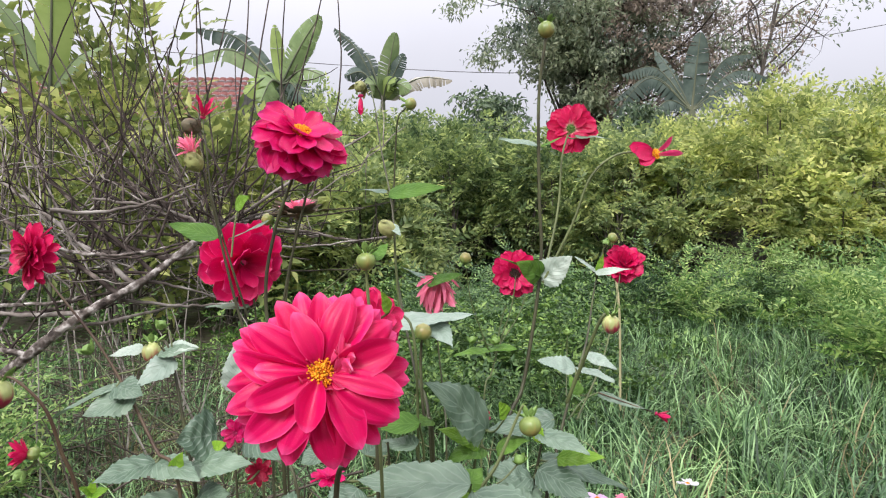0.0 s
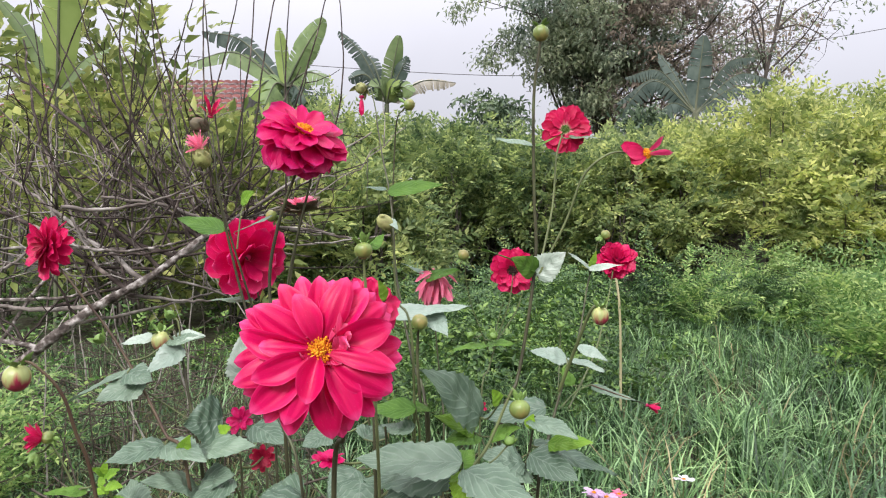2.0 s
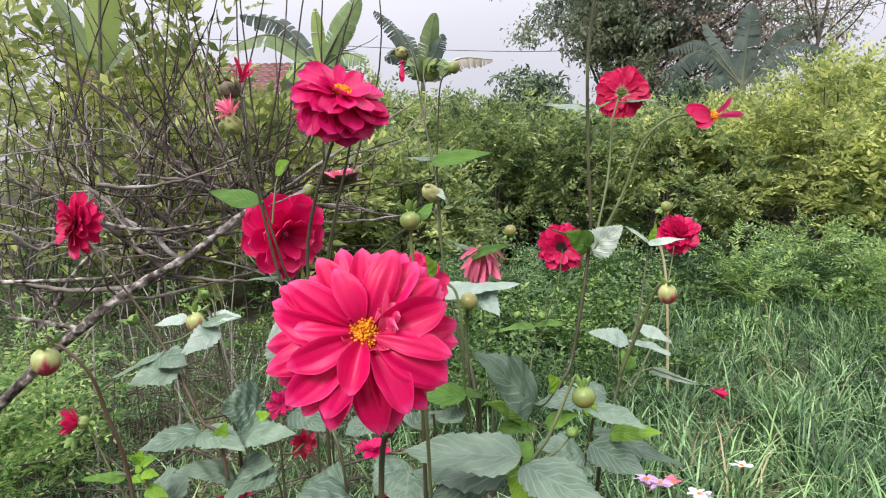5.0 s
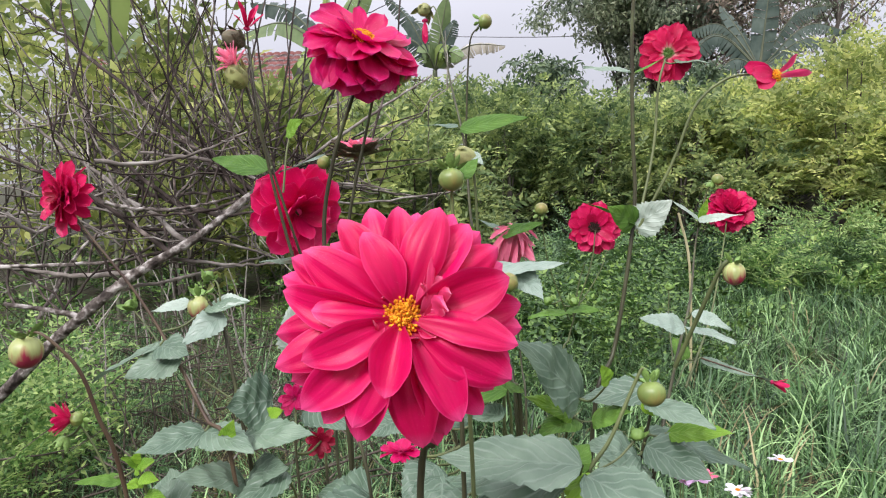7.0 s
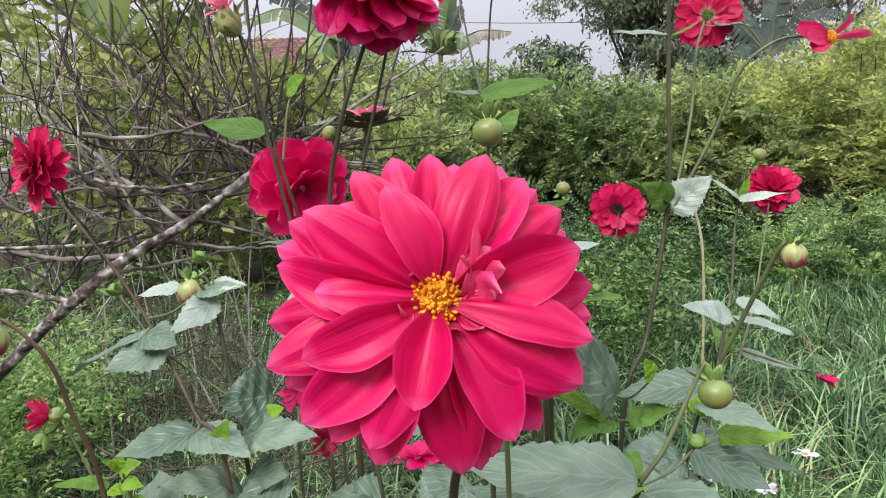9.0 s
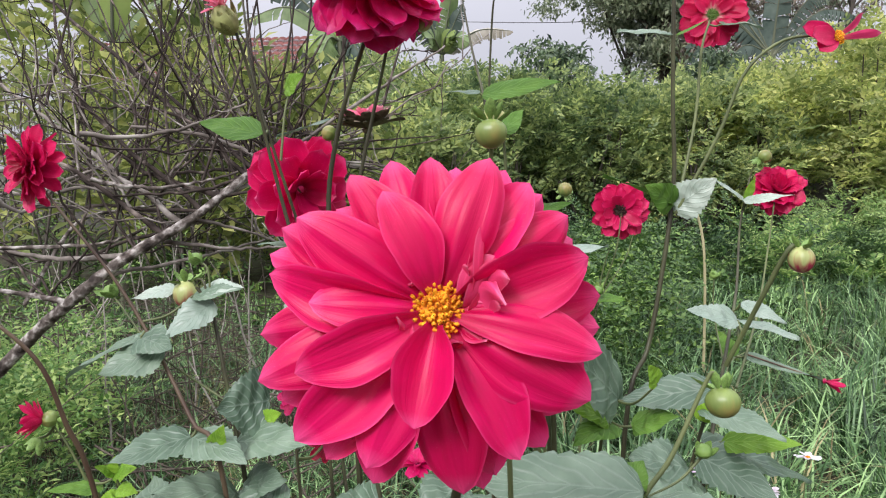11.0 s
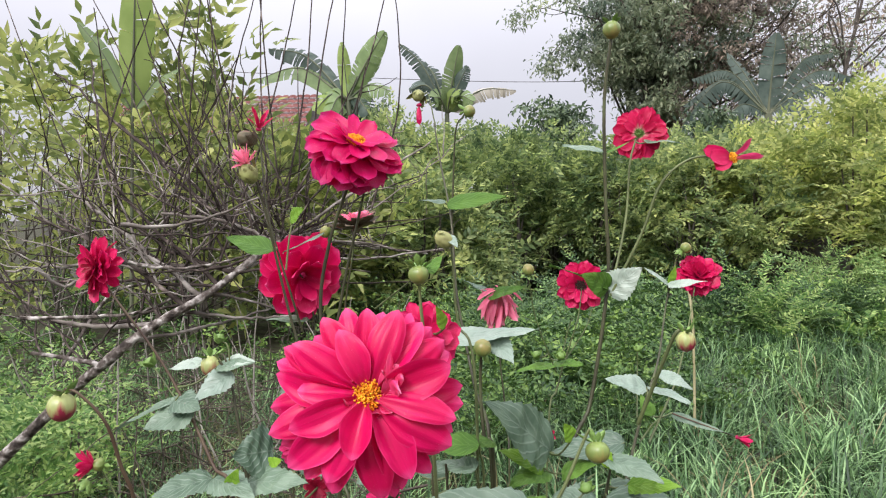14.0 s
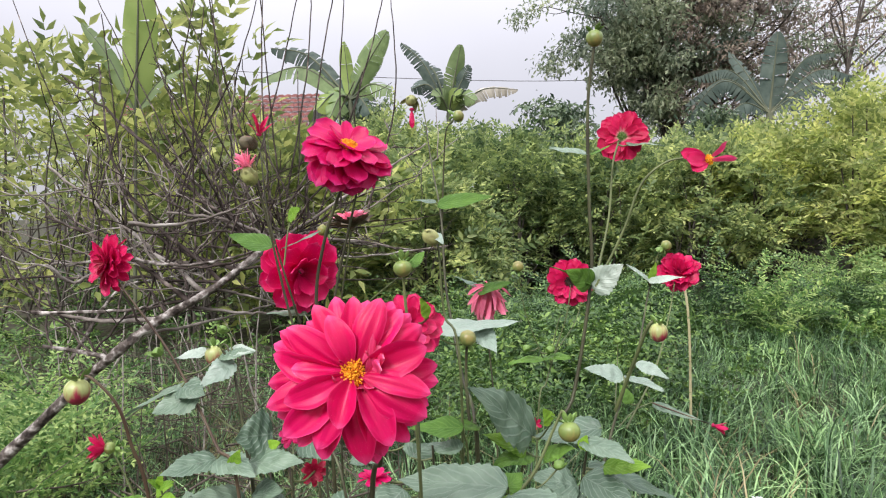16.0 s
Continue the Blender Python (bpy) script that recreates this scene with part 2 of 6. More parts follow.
BUD_GREEN = bud_paint("bud_green", (0.17, 0.23, 0.06), (0.21, 0.18, 0.055), 1.2)
BUD_STRIPED = bud_paint("bud_striped", (0.36, 0.40, 0.15), (0.24, 0.02, 0.045), 1.9, 0.55)
DARK_EYE = plain("spent_eye", [(0.3, (0.02, 0.012, 0.010)), (0.7, (0.07, 0.035, 0.025))], 300, 0.8, 0.5, 0.001)
BUD_BROWN = plain("bud_brown", [(0.3, (0.06, 0.05, 0.035)), (0.55, (0.14, 0.12, 0.07)), (0.75, (0.26, 0.10, 0.10))], 110, 0.7, 0.5, 0.001)
BUD_DRY = plain("bud_dry", [(0.3, (0.15, 0.14, 0.05)), (0.7, (0.38, 0.41, 0.15))], 120, 0.6, 0.4, 0.0008)
SEPAL = plain("sepal_green", [(0.3, (0.10, 0.19, 0.04)), (0.7, (0.20, 0.31, 0.08))], 90, 0.45, 0.2, 0.0006)
BARK = plain("bark_grey_brown", [(0.34, (0.028, 0.021, 0.017)), (0.5, (0.12, 0.10, 0.084)), (0.64, (0.44, 0.41, 0.37))], 70, 0.85, 1.0, 0.008)
TWIG = plain("twig_bark", [(0.3, (0.022, 0.017, 0.014)), (0.57, (0.065, 0.052, 0.045)), (0.76, (0.30, 0.25, 0.21))], 40, 0.95, 0.4, 0.001, None, 0.08)
# Pale grey twigs, with the light on their tops put into the bark.
TWIG_PALE = plain("twig_bark_pale_lit", [(0.3, (0.08, 0.066, 0.056)), (0.52, (0.21, 0.185, 0.16)), (0.72, (0.46, 0.43, 0.38))], 30, 0.95, 0.4, 0.001, None, 0.1)
BARK_FAR = plain("bark_far", [(0.3, (0.035, 0.029, 0.025)), (0.7, (0.12, 0.105, 0.085))], 5, 0.9, 0.8, 0.02)
PALE_STICK = plain("bleached_stick", [(0.3, (0.14, 0.12, 0.10)), (0.7, (0.42, 0.39, 0.34))], 20, 0.9, 0.4, 0.002)
DRY_STICK = plain("dry_stick", [(0.3, (0.032, 0.025, 0.019)), (0.7, (0.115, 0.095, 0.07))], 30, 0.85, 0.4, 0.002)
BAMBOO = plain("dry_bamboo", [(0.3, (0.28, 0.25, 0.13)), (0.7, (0.42, 0.38, 0.22))], 18, 0.6, 0.3, 0.002, (1, 1, 0.2))
SOIL = plain("soil_and_litter", [(0.32, (0.022, 0.018, 0.012)), (0.5, (0.042, 0.038, 0.02)), (0.62, (0.045, 0.06, 0.02)), (0.75, (0.12, 0.10, 0.06))], 9, 0.95, 1.0, 0.03)
WALL_OLD = plain("weathered_block", [(0.3, (0.06, 0.055, 0.05)), (0.6, (0.14, 0.135, 0.12)), (0.8, (0.22, 0.21, 0.19))], 3, 0.9, 0.6, 0.01)
TILE = plain("clay_tile", [(0.3, (0.10, 0.035, 0.03)), (0.6, (0.17, 0.06, 0.05)), (0.8, (0.26, 0.12, 0.10))], 3, 0.85, 0.5, 0.01)
MORTAR = plain("pale_mortar", [(0.3, (0.5, 0.45, 0.44)), (0.7, (0.68, 0.63, 0.62))], 8, 0.9, 0.3, 0.01)
CABLE = plain("cable_black", [(0.3, (0.08, 0.08, 0.08)), (0.7, (0.13, 0.13, 0.13))], 10, 0.5, 0.1, 0.001)
HEDGE_YELLOW = foliage("hedge_yellow_green", (0.20, 0.27, 0.10), (0.41, 0.47, 0.19), (0.70, 0.71, 0.37), 0.5, 0.62, patch=2.4, swing=0.6)
HEDGE_GREEN = foliage("hedge_green", (0.125, 0.19, 0.095), (0.28, 0.355, 0.17), (0.54, 0.59, 0.29), 0.5, 0.55, patch=2.4, swing=0.6)
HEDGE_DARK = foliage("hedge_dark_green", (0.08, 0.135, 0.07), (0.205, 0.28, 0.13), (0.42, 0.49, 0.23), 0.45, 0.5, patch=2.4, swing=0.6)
LEFT_GREEN = foliage("broad_leaf_yellow_green", (0.13, 0.18, 0.06), (0.28, 0.33, 0.115), (0.52, 0.54, 0.23), 0.42, 0.55, patch=2.2, swing=0.45)
# Far tree leaves: distance haze is put into this paler, bluer green.
TREE_HAZY = foliage("tree_green_hazed", (0.14, 0.19, 0.14), (0.26, 0.31, 0.24), (0.43, 0.47, 0.39), 0.5, 0.55, patch=0.5, swing=0.45)
DARK_TREE = foliage("dark_tree_leaf", (0.045, 0.075, 0.05), (0.10, 0.15, 0.10), (0.21, 0.27, 0.18), 0.45, 0.3, patch=1.2, swing=0.5)
TREE_BROWN = foliage("tree_dry_brown", (0.2, 0.165, 0.15), (0.3, 0.25, 0.225), (0.44, 0.36, 0.31), 0.7, 0.4, patch=0.35)
WEED = foliage("weed_green", (0.022, 0.058, 0.016), (0.068, 0.14, 0.038), (0.19, 0.29, 0.09), 0.5, 0.2, patch=1.3, swing=0.6)
WEED_BRIGHT = foliage("weed_bright_green", (0.06, 0.145, 0.04), (0.165, 0.29, 0.088), (0.42, 0.53, 0.215), 0.5, 0.45, patch=2.0, swing=0.4)
WEED_LIGHT = foliage("weed_light_green", (0.14, 0.25, 0.09), (0.28, 0.42, 0.16), (0.5, 0.62, 0.3), 0.5, 0.45, patch=2.0, swing=0.4)
WEED_BLUE = foliage("feathery_blue_green", (0.022, 0.058, 0.026), (0.068, 0.135, 0.058), (0.19, 0.29, 0.125), 0.5, 0.2, patch=1.3, swing=0.6)
GRASS = foliage("grass_blade", (0.008, 0.026, 0.008), (0.06, 0.14, 0.05), (0.31, 0.48, 0.25), 0.45, 0.2, patch=1.5, spec=0.4, swing=0.45)
STRAW = foliage("dry_straw", (0.10, 0.085, 0.04), (0.2, 0.17, 0.09), (0.34, 0.3, 0.18), 0.7, 0.2, patch=1.5)
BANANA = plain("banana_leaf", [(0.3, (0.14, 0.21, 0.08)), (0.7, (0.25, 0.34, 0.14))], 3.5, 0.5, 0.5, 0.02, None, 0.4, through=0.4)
# Banana leaf again in a brighter green, with the light on it coloured in.
BANANA_LIT = plain("banana_leaf_lit", [(0.3, (0.23, 0.33, 0.08)), (0.7, (0.36, 0.46, 0.14))], 3.5, 0.5, 0.5, 0.02, None, 0.4, through=0.5)
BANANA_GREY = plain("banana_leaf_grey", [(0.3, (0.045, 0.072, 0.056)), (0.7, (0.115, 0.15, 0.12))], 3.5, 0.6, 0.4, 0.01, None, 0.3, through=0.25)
BANANA_DRY = plain("banana_leaf_dry", [(0.3, (0.22, 0.2, 0.15)), (0.7, (0.4, 0.38, 0.32))], 1.6, 0.6, 0.3, 0.01)
BANANA_STEM = plain("banana_stem", [(0.3, (0.06, 0.075, 0.045)), (0.7, (0.14, 0.15, 0.09))], 3, 0.6, 0.3, 0.01, (1, 1, 0.2))



# ---- building tools ----
PLACED = {}


def thing(name, at, label, category, group="", kind=""):
    """An empty at a thing's base, to carry its parts."""
    ob = new(name)
    ob.empty_display_size = 0.05
    ob.matrix_basis = Matrix.Translation(at)
    PLACED[ob] = ob.matrix_basis.copy()
    return tagged(ob, label, category, group, kind)


def hang(name, mesh, parent, m=None, label=""):
    """A mesh object under a thing or part, at the world pose m."""
    ob = new(name, mesh)
    m = Matrix.Identity(4) if m is None else m
    if parent is not None:
        ob.parent = parent
        ob.matrix_basis = PLACED[parent].inverted() @ m
    else:
        ob.matrix_basis = m
    PLACED[ob] = m.copy()
    return tagged(ob, label)


def mesh_of(name, verts, faces, mat, uv=None, smooth=True):
    """A mesh from arrays: verts (n, 3), faces (m, k), uv per vert (n, 2)."""
    verts, faces = np.asarray(verts, np.float32), np.asarray(faces, np.int32)
    m, k = faces.shape
    me = bpy.data.meshes.new(name)
    me.vertices.add(len(verts))
    me.vertices.foreach_set("co", verts.ravel())
    me.loops.add(m * k)
    me.loops.foreach_set("vertex_index", faces.ravel())
    me.polygons.add(m)
    me.polygons.foreach_set("loop_start", np.arange(0, m * k, k, dtype=np.int32))
    if uv is not None:
        layer = me.uv_layers.new(name="UVMap")
        layer.data.foreach_set("uv", np.asarray(uv, np.float32)[faces.ravel()].ravel())
    me.polygons.foreach_set("use_smooth", np.full(m, smooth))
    me.update(calc_edges=True)
    me.validate()
    me.materials.append(mat)
    return me


def grid_faces(nu, nv):
    i = np.arange(nu * nv).reshape(nu, nv)
    return np.stack([i[:-1, :-1], i[1:, :-1], i[1:, 1:], i[:-1, 1:]], -1).reshape(-1, 4)


def spline(points, n):
    """A smooth line of n points through a few given ones."""
    p = np.asarray(points, float)
    if len(p) == 2:
        return p[0] + (p[1] - p[0]) * np.linspace(0, 1, n)[:, None]
    q = np.vstack([2 * p[0] - p[1], p, 2 * p[-1] - p[-2]])
    out = []
    for s in np.linspace(0, len(p) - 1 - 1e-6, n):
        i, u = int(s), s - int(s)
        a, b, c, d = q[i:i + 4]
        out.append(0.5 * (2 * b + (c - a) * u + (2 * a - 5 * b + 4 * c - d) * u * u + (3 * b - a - 3 * c + d) * u ** 3))
    return np.array(out)


def tube_arrays(line, radii, sides=7):
    """Verts and faces of a tube along a line, closed by points at both ends."""
    line, radii = np.asarray(line, float), np.asarray(radii, float)
    n = len(line)
    tan = np.gradient(line, axis=0)
    tan /= np.linalg.norm(tan, axis=1)[:, None] + 1e-12
    ref = np.array([1.0, 0.2, 0.0]) if abs(tan[:, 0]).mean() < 0.8 else np.array([0.0, 0.3, 1.0])
    a = np.cross(tan, ref)
    a /= np.linalg.norm(a, axis=1)[:, None] + 1e-12
    b = np.cross(tan, a)
    ang = np.linspace(0, 2 * np.pi, sides, endpoint=False)
    ring = np.cos(ang)[None, :, None] * a[:, None] + np.sin(ang)[None, :, None] * b[:, None]
    v = (line[:, None] + ring * radii[:, None, None]).reshape(-1, 3)
    i = np.arange(n * sides).reshape(n, sides)
    j = np.roll(i, -1, axis=1)
    f = np.stack([i[:-1], j[:-1], j[1:], i[1:]], -1).reshape(-1, 4)
    return v, f


def tube(name, points, r0, r1, mat, n=18, sides=7, knots=0.0, seed=0):
    line = spline(points, n)
    radii = np.linspace(r0, r1, n)
    if knots:
        radii = radii * (1 + knots * np.random.default_rng(seed).uniform(-1, 1, n))
    v, f = tube_arrays(line, radii, sides)
    return mesh_of(name, v, f, mat)


def joined(pieces):
    """One set of verts and faces out of several."""
    vs, fs, at = [], [], 0
    for v, f in pieces:
        vs.append(v)
        fs.append(f + at)
        at += len(v)
    return np.vstack(vs), np.vstack(fs)


def unit(v):
    v = np.asarray(v, float)
    return v / (np.linalg.norm(v, axis=-1, keepdims=True) + 1e-12)


def leaves_at(base, ahead, face, length, width, fold=0.18, droop=0.15):
    """Many pointed, folded leaves at once: six verts and four faces (two a side) each."""
    base, ahead = np.asarray(base, float), unit(ahead)
    side = unit(np.cross(ahead, face))
    up = np.cross(side, ahead)
    L, W = np.asarray(length, float)[:, None], np.asarray(width, float)[:, None]
    a = base
    m = base + ahead * L * 0.45 - up * L * 0.02
    e = base + ahead * L - up * L * droop
    l = base + ahead * L * 0.42 - side * W * 0.5 + up * W * fold
    r = base + ahead * L * 0.42 + side * W * 0.5 + up * W * fold
    v = np.stack([a, r, e, l, m], 1).reshape(-1, 3)
    k = np.arange(len(base))[:, None] * 5
    f = np.stack([k + [0, 1, 4], k + [1, 2, 4], k + [4, 2, 3], k + [0, 4, 3]], 1).reshape(-1, 3)
    return v, f


def sprays(rng, at, ahead, length, pairs, leaf_len, leaf_wid, lift=0.2):
    """Feather-like compound leaves: pairs of leaflets along each short stalk, and one at its end."""
    n = len(at)
    ahead = unit(ahead)
    face = unit(np.array([0, 0, 1.0]) + rng.normal(0, 0.45, (n, 3)))
    side = unit(np.cross(ahead, face))
    up = np.cross(side, ahead)
    bases, ways, faces, lens, wids = [], [], [], [], []
    for k in range(pairs):
        u = (k + 0.7) / (pairs + 0.3)
        q = at + ahead * (length * u)[:, None] - up * (length * u * u * 0.25)[:, None]
        for s in (-1, 1):
            bases.append(q)
            ways.append(unit(ahead * 0.75 + side * s + up * lift + rng.normal(0, 0.16, (n, 3))))
            faces.append(unit(up + rng.normal(0, 0.25, (n, 3))))
            g = (0.75 + 0.5 * math.sin(math.pi * u)) * rng.uniform(0.75, 1.2, n)
            lens.append(leaf_len * g)
            wids.append(leaf_wid * g)
    bases.append(at + ahead * length[:, None] - up * (length * 0.25)[:, None])
    ways.append(unit(ahead - up * 0.3))
    faces.append(up)
    lens.append(np.full(n, leaf_len))
    wids.append(np.full(n, leaf_wid))
    return leaves_at(np.vstack(bases), np.vstack(ways), np.vstack(faces), np.concatenate(lens), np.concatenate(wids))



# ---- ground and far things ----
def ground_sheet():
    xs = np.concatenate([-np.geomspace(900, 9, 14), np.linspace(-8, 9, 70), np.geomspace(10, 900, 14)])
    ys = np.concatenate([-np.geomspace(900, 4, 12), np.linspace(-3, 14, 70), np.geomspace(15, 1500, 16)])
    gx, gy = np.meshgrid(xs, ys, indexing="ij")
    z = 0.03 * np.sin(gx * 2.1 + 0.7 * gy) * np.cos(gy * 1.7) + 0.02 * np.sin(gx * 5.3) * np.sin(gy * 4.1)
    z *= np.exp(-((gx / 14) ** 2 + (gy / 16) ** 2))
    v = np.stack([gx, gy, z], -1).reshape(-1, 3)
    me = mesh_of("ground", v, grid_faces(len(xs), len(ys)), SOIL)
    tagged(new("ground", me), "brown garden soil with litter and low growth", "ground", kind="structure")


def blades(rng, x, y, height, width, lean, z0=0.0):
    """Arching grass blades: seven verts each, tapering to a point."""
    n = len(x)
    az = rng.uniform(0, 2 * np.pi, n)
    out = np.stack([np.cos(az), np.sin(az), np.zeros(n)], -1)
    side = np.stack([-np.sin(az), np.cos(az), np.zeros(n)], -1)
    root = np.stack([x, y, np.full(n, z0)], -1)
    rows = []
    for u, w in ((0, 1.0), (0.4, 0.95), (0.75, 0.7)):
        q = root + out * (lean * height * u * u)[:, None] + np.array([0, 0, 1.0]) * (height * (u - 0.34 * lean * u * u))[:, None]
        rows += [q - side * (width * w / 2)[:, None], q + side * (width * w / 2)[:, None]]
    rows.append(root + out * (lean * height)[:, None] + np.array([0, 0, 1.0]) * (height * (1 - 0.42 * lean))[:, None])
    v = np.stack(rows, 1).reshape(-1, 3)
    k = np.arange(n)[:, None] * 7
    f = np.stack([k + [0, 1, 3], k + [0, 3, 2], k + [2, 3, 5], k + [2, 5, 4], k + [4, 5, 6]], 1).reshape(-1, 3)
    return v, f


def grass_patch(seed, label, tufts, x0, x1, y0, y1, per, height, width, mat, keep=None):
    rng = np.random.default_rng(seed)
    y = y0 + (y1 - y0) * rng.uniform(0, 1, tufts) ** 1.35
    x = rng.uniform(x0, x1, tufts) * (0.35 + 0.65 * (y / y1))
    if keep:
        ok = keep(x, y)
        x, y = x[ok], y[ok]
    bx = np.repeat(x, per) + rng.normal(0, 0.035, len(x) * per)
    by = np.repeat(y, per) + rng.normal(0, 0.035, len(x) * per)
    tall = np.repeat(rng.uniform(0.7, 1.2, len(x)), per)
    h = height * tall * rng.uniform(0.5, 1.15, len(bx))
    v, f = blades(rng, bx, by, h, width * rng.uniform(0.6, 1.3, len(bx)), rng.uniform(0.2, 1.25, len(bx)), -0.02)
    tagged(new("grass", mesh_of("grass", v, f, mat)), label, "grass", kind="stuff")


def weed_patch(seed, name, label, plants, x0, x1, y0, y1, height, per, leaf, mat, keep=None, pairs=4, wide=0.45, long=0.42):
    """Low leafy growth: rosettes of feathered leaves rising from the soil."""
    rng = np.random.default_rng(seed)
    y = rng.uniform(y0, y1, plants)
    x = rng.uniform(x0, x1, plants) * (0.4 + 0.6 * (y / y1))
    if keep:
        ok = keep(x, y)
        x, y = x[ok], y[ok]
    lumps = 0.5 + 0.5 * np.sin(4.6 * x + 2.3 * np.sin(2.1 * y + seed)) * np.cos(3.9 * y + 1.4 * np.sin(2.7 * x))
    ok = lumps > 0.4
    x, y, lumps = x[ok], y[ok], lumps[ok]
    n = len(x) * per
    tall = np.repeat(height * (0.25 + 1.15 * lumps) * rng.uniform(0.55, 1.25, len(x)), per)
    u = rng.uniform(0.25, 1.0, n)
    az = rng.uniform(0, 2 * np.pi, n)
    out = np.stack([np.cos(az), np.sin(az), np.zeros(n)], -1)
    root = np.stack([np.repeat(x, per), np.repeat(y, per), np.zeros(n)], -1)
    at = root + out * (tall * 0.35 * u)[:, None] + np.array([0, 0, 1.0]) * (tall * u)[:, None]
    v, f = sprays(rng, at, out + np.array([0, 0, 0.55]) + rng.normal(0, 0.25, (n, 3)), tall * long, pairs, leaf, leaf * wide)
    tagged(new(name, mesh_of(name, v, f, mat)), label, "weeds", kind="stuff")


def shrub(name, seed, at, height, spread, mat, label, clumps=70, per=13, leaf=0.075, wide=0.42, pairs=4, low=0.22, category="shrub", group="hedge shrubs", reach=0.3, woody=0.012, level=0.45):
    """Several stems from the ground, and a ragged crown of leaf sprays in clumps."""
    rng = np.random.default_rng(seed)
    top = thing(name, at, label, category, group)
    x, y, z = at
    a = rng.uniform(0, 2 * np.pi, clumps)
    h = rng.uniform(0, 1, clumps) ** 0.75
    bulge = np.sin(np.pi * np.clip(0.27 + 0.68 * h, 0, 1)) ** 0.7
    r = spread * bulge * np.sqrt(rng.uniform(0.25, 1.0, clumps)) * rng.uniform(0.8, 1.22, clumps)
    c = np.stack([x + r * np.cos(a), y + r * np.sin(a), z + height * (low + (1 - low) * h) * rng.uniform(0.88, 1.06, clumps)], -1)
    stems = []
    for k in range(0, clumps, 3):
        root = np.array([x + rng.normal(0, spread * 0.16), y + rng.normal(0, spread * 0.16), z - 0.05])
        mid = root * 0.45 + c[k] * 0.55 + rng.normal(0, 0.07, 3) + [0, 0, 0.1]
        stems.append(tube_arrays(spline([root, mid, c[k]], 8), np.linspace(woody * height, 0.3 * woody * height, 8), 5))
    tagged(hang("woody_growth", mesh_of("woody_growth", *joined(stems), BARK_FAR), top), kind="stuff")
    n = clumps * per
    ctr = np.repeat(c, per, 0)
    way = unit(np.stack([ctr[:, 0] - x, ctr[:, 1] - y, (ctr[:, 2] - z - height * 0.4) * 0.7], -1) + rng.normal(0, 0.6 * spread, (n, 3)))
    way[:, 2] *= level
    p = ctr + rng.normal(0, reach * 0.52, (n, 3)) * [1, 1, 0.3 + 0.6 * level]
    v, f = sprays(rng, p, way + [0, 0, 0.1], rng.uniform(0.7, 1.3, n) * reach * 0.9, pairs, leaf, leaf * wide)
    hang("crown", mesh_of("crown", v, f, mat), top)
    return top


def tree(name, seed, at, fork, limbs, crown, mat, label, leaf, per, trunk_r, brown=None, blob=1.0, group="", sparse=1.0):
    """A trunk, limbs that fork, and a crown of small leaves held in clumps at the limbs' ends."""
    rng = np.random.default_rng(seed)
    top = thing(name, at, label, "tree", group)
    x, y, z = at
    fx, fy, fz = fork
    cx, cy, cz, rx, ry, rz = crown
    spine = spline([(x, y, z - 0.2), (x * 0.5 + fx * 0.5 + 0.12, y, fz * 0.5), fork, (cx * 0.7 + fx * 0.3, cy, cz + 0.2 * rz)], 24)
    hang("trunk", mesh_of("trunk", *tube_arrays(spine, np.linspace(trunk_r, trunk_r * 0.3, 24), 9), BARK_FAR), top)
    tips, twig = [], []
    for k in range(limbs):
        d = unit(rng.normal(0, 1, 3))
        e = np.array([cx, cy, cz]) + d * [rx, ry, rz] * rng.uniform(0.55, 1.0)
        s = spine[int(np.clip(13 + 10 * (e[2] - cz + rz) / (2 * rz) + rng.normal(0, 2.0), 10, 22))]
        m = s * 0.5 + e * 0.5 + rng.normal(0, 0.12, 3) * np.linalg.norm(e - s) + [0, 0, 0.3]
        line = spline([s, m, e], 12)
        hang("limb", mesh_of("limb", *tube_arrays(line, np.linspace(trunk_r * 0.3, trunk_r * 0.06, 12), 6), BARK_FAR), top)
        for i in range(7):
            b = line[rng.integers(4, 12)]
            q = b + unit(rng.normal(0, 1, 3) + d * 0.6) * rng.uniform(0.5, 1.5) * blob
            twig.append(tube_arrays(spline([b, (b + q) / 2 + rng.normal(0, 0.12, 3), q], 6), np.linspace(trunk_r * 0.09, trunk_r * 0.02, 6), 4))
            tips.append(q)
    tagged(hang("fine_twig_growth", mesh_of("fine_twig_growth", *joined(twig), BARK_FAR), top), kind="stuff")
    tips = np.array(tips)
    is_brown = np.zeros(len(tips), bool) if brown is None else brown(tips, rng)
    for part_name, chosen, paint in (("crown", ~is_brown, mat), ("dry_crown", is_brown, TREE_BROWN)):
        c = tips[chosen]
        if sparse < 1.0:
            c = c[rng.uniform(0, 1, len(c)) < sparse]
        if not len(c):
            continue
        p = np.repeat(c, per, 0) + rng.normal(0, 0.34 * blob, (len(c) * per, 3)) * [1, 1, 0.5]
        way = unit(rng.normal(0, 1, p.shape) + [0, 0, -0.5])
        face = unit(rng.normal(0, 0.6, p.shape) + [0, 0, 1.0])
        g = rng.uniform(0.6, 1.3, len(p))
        hang(part_name, mesh_of(part_name, *leaves_at(p, way, face, leaf * g, leaf * 0.42 * g), paint), top)
    return top


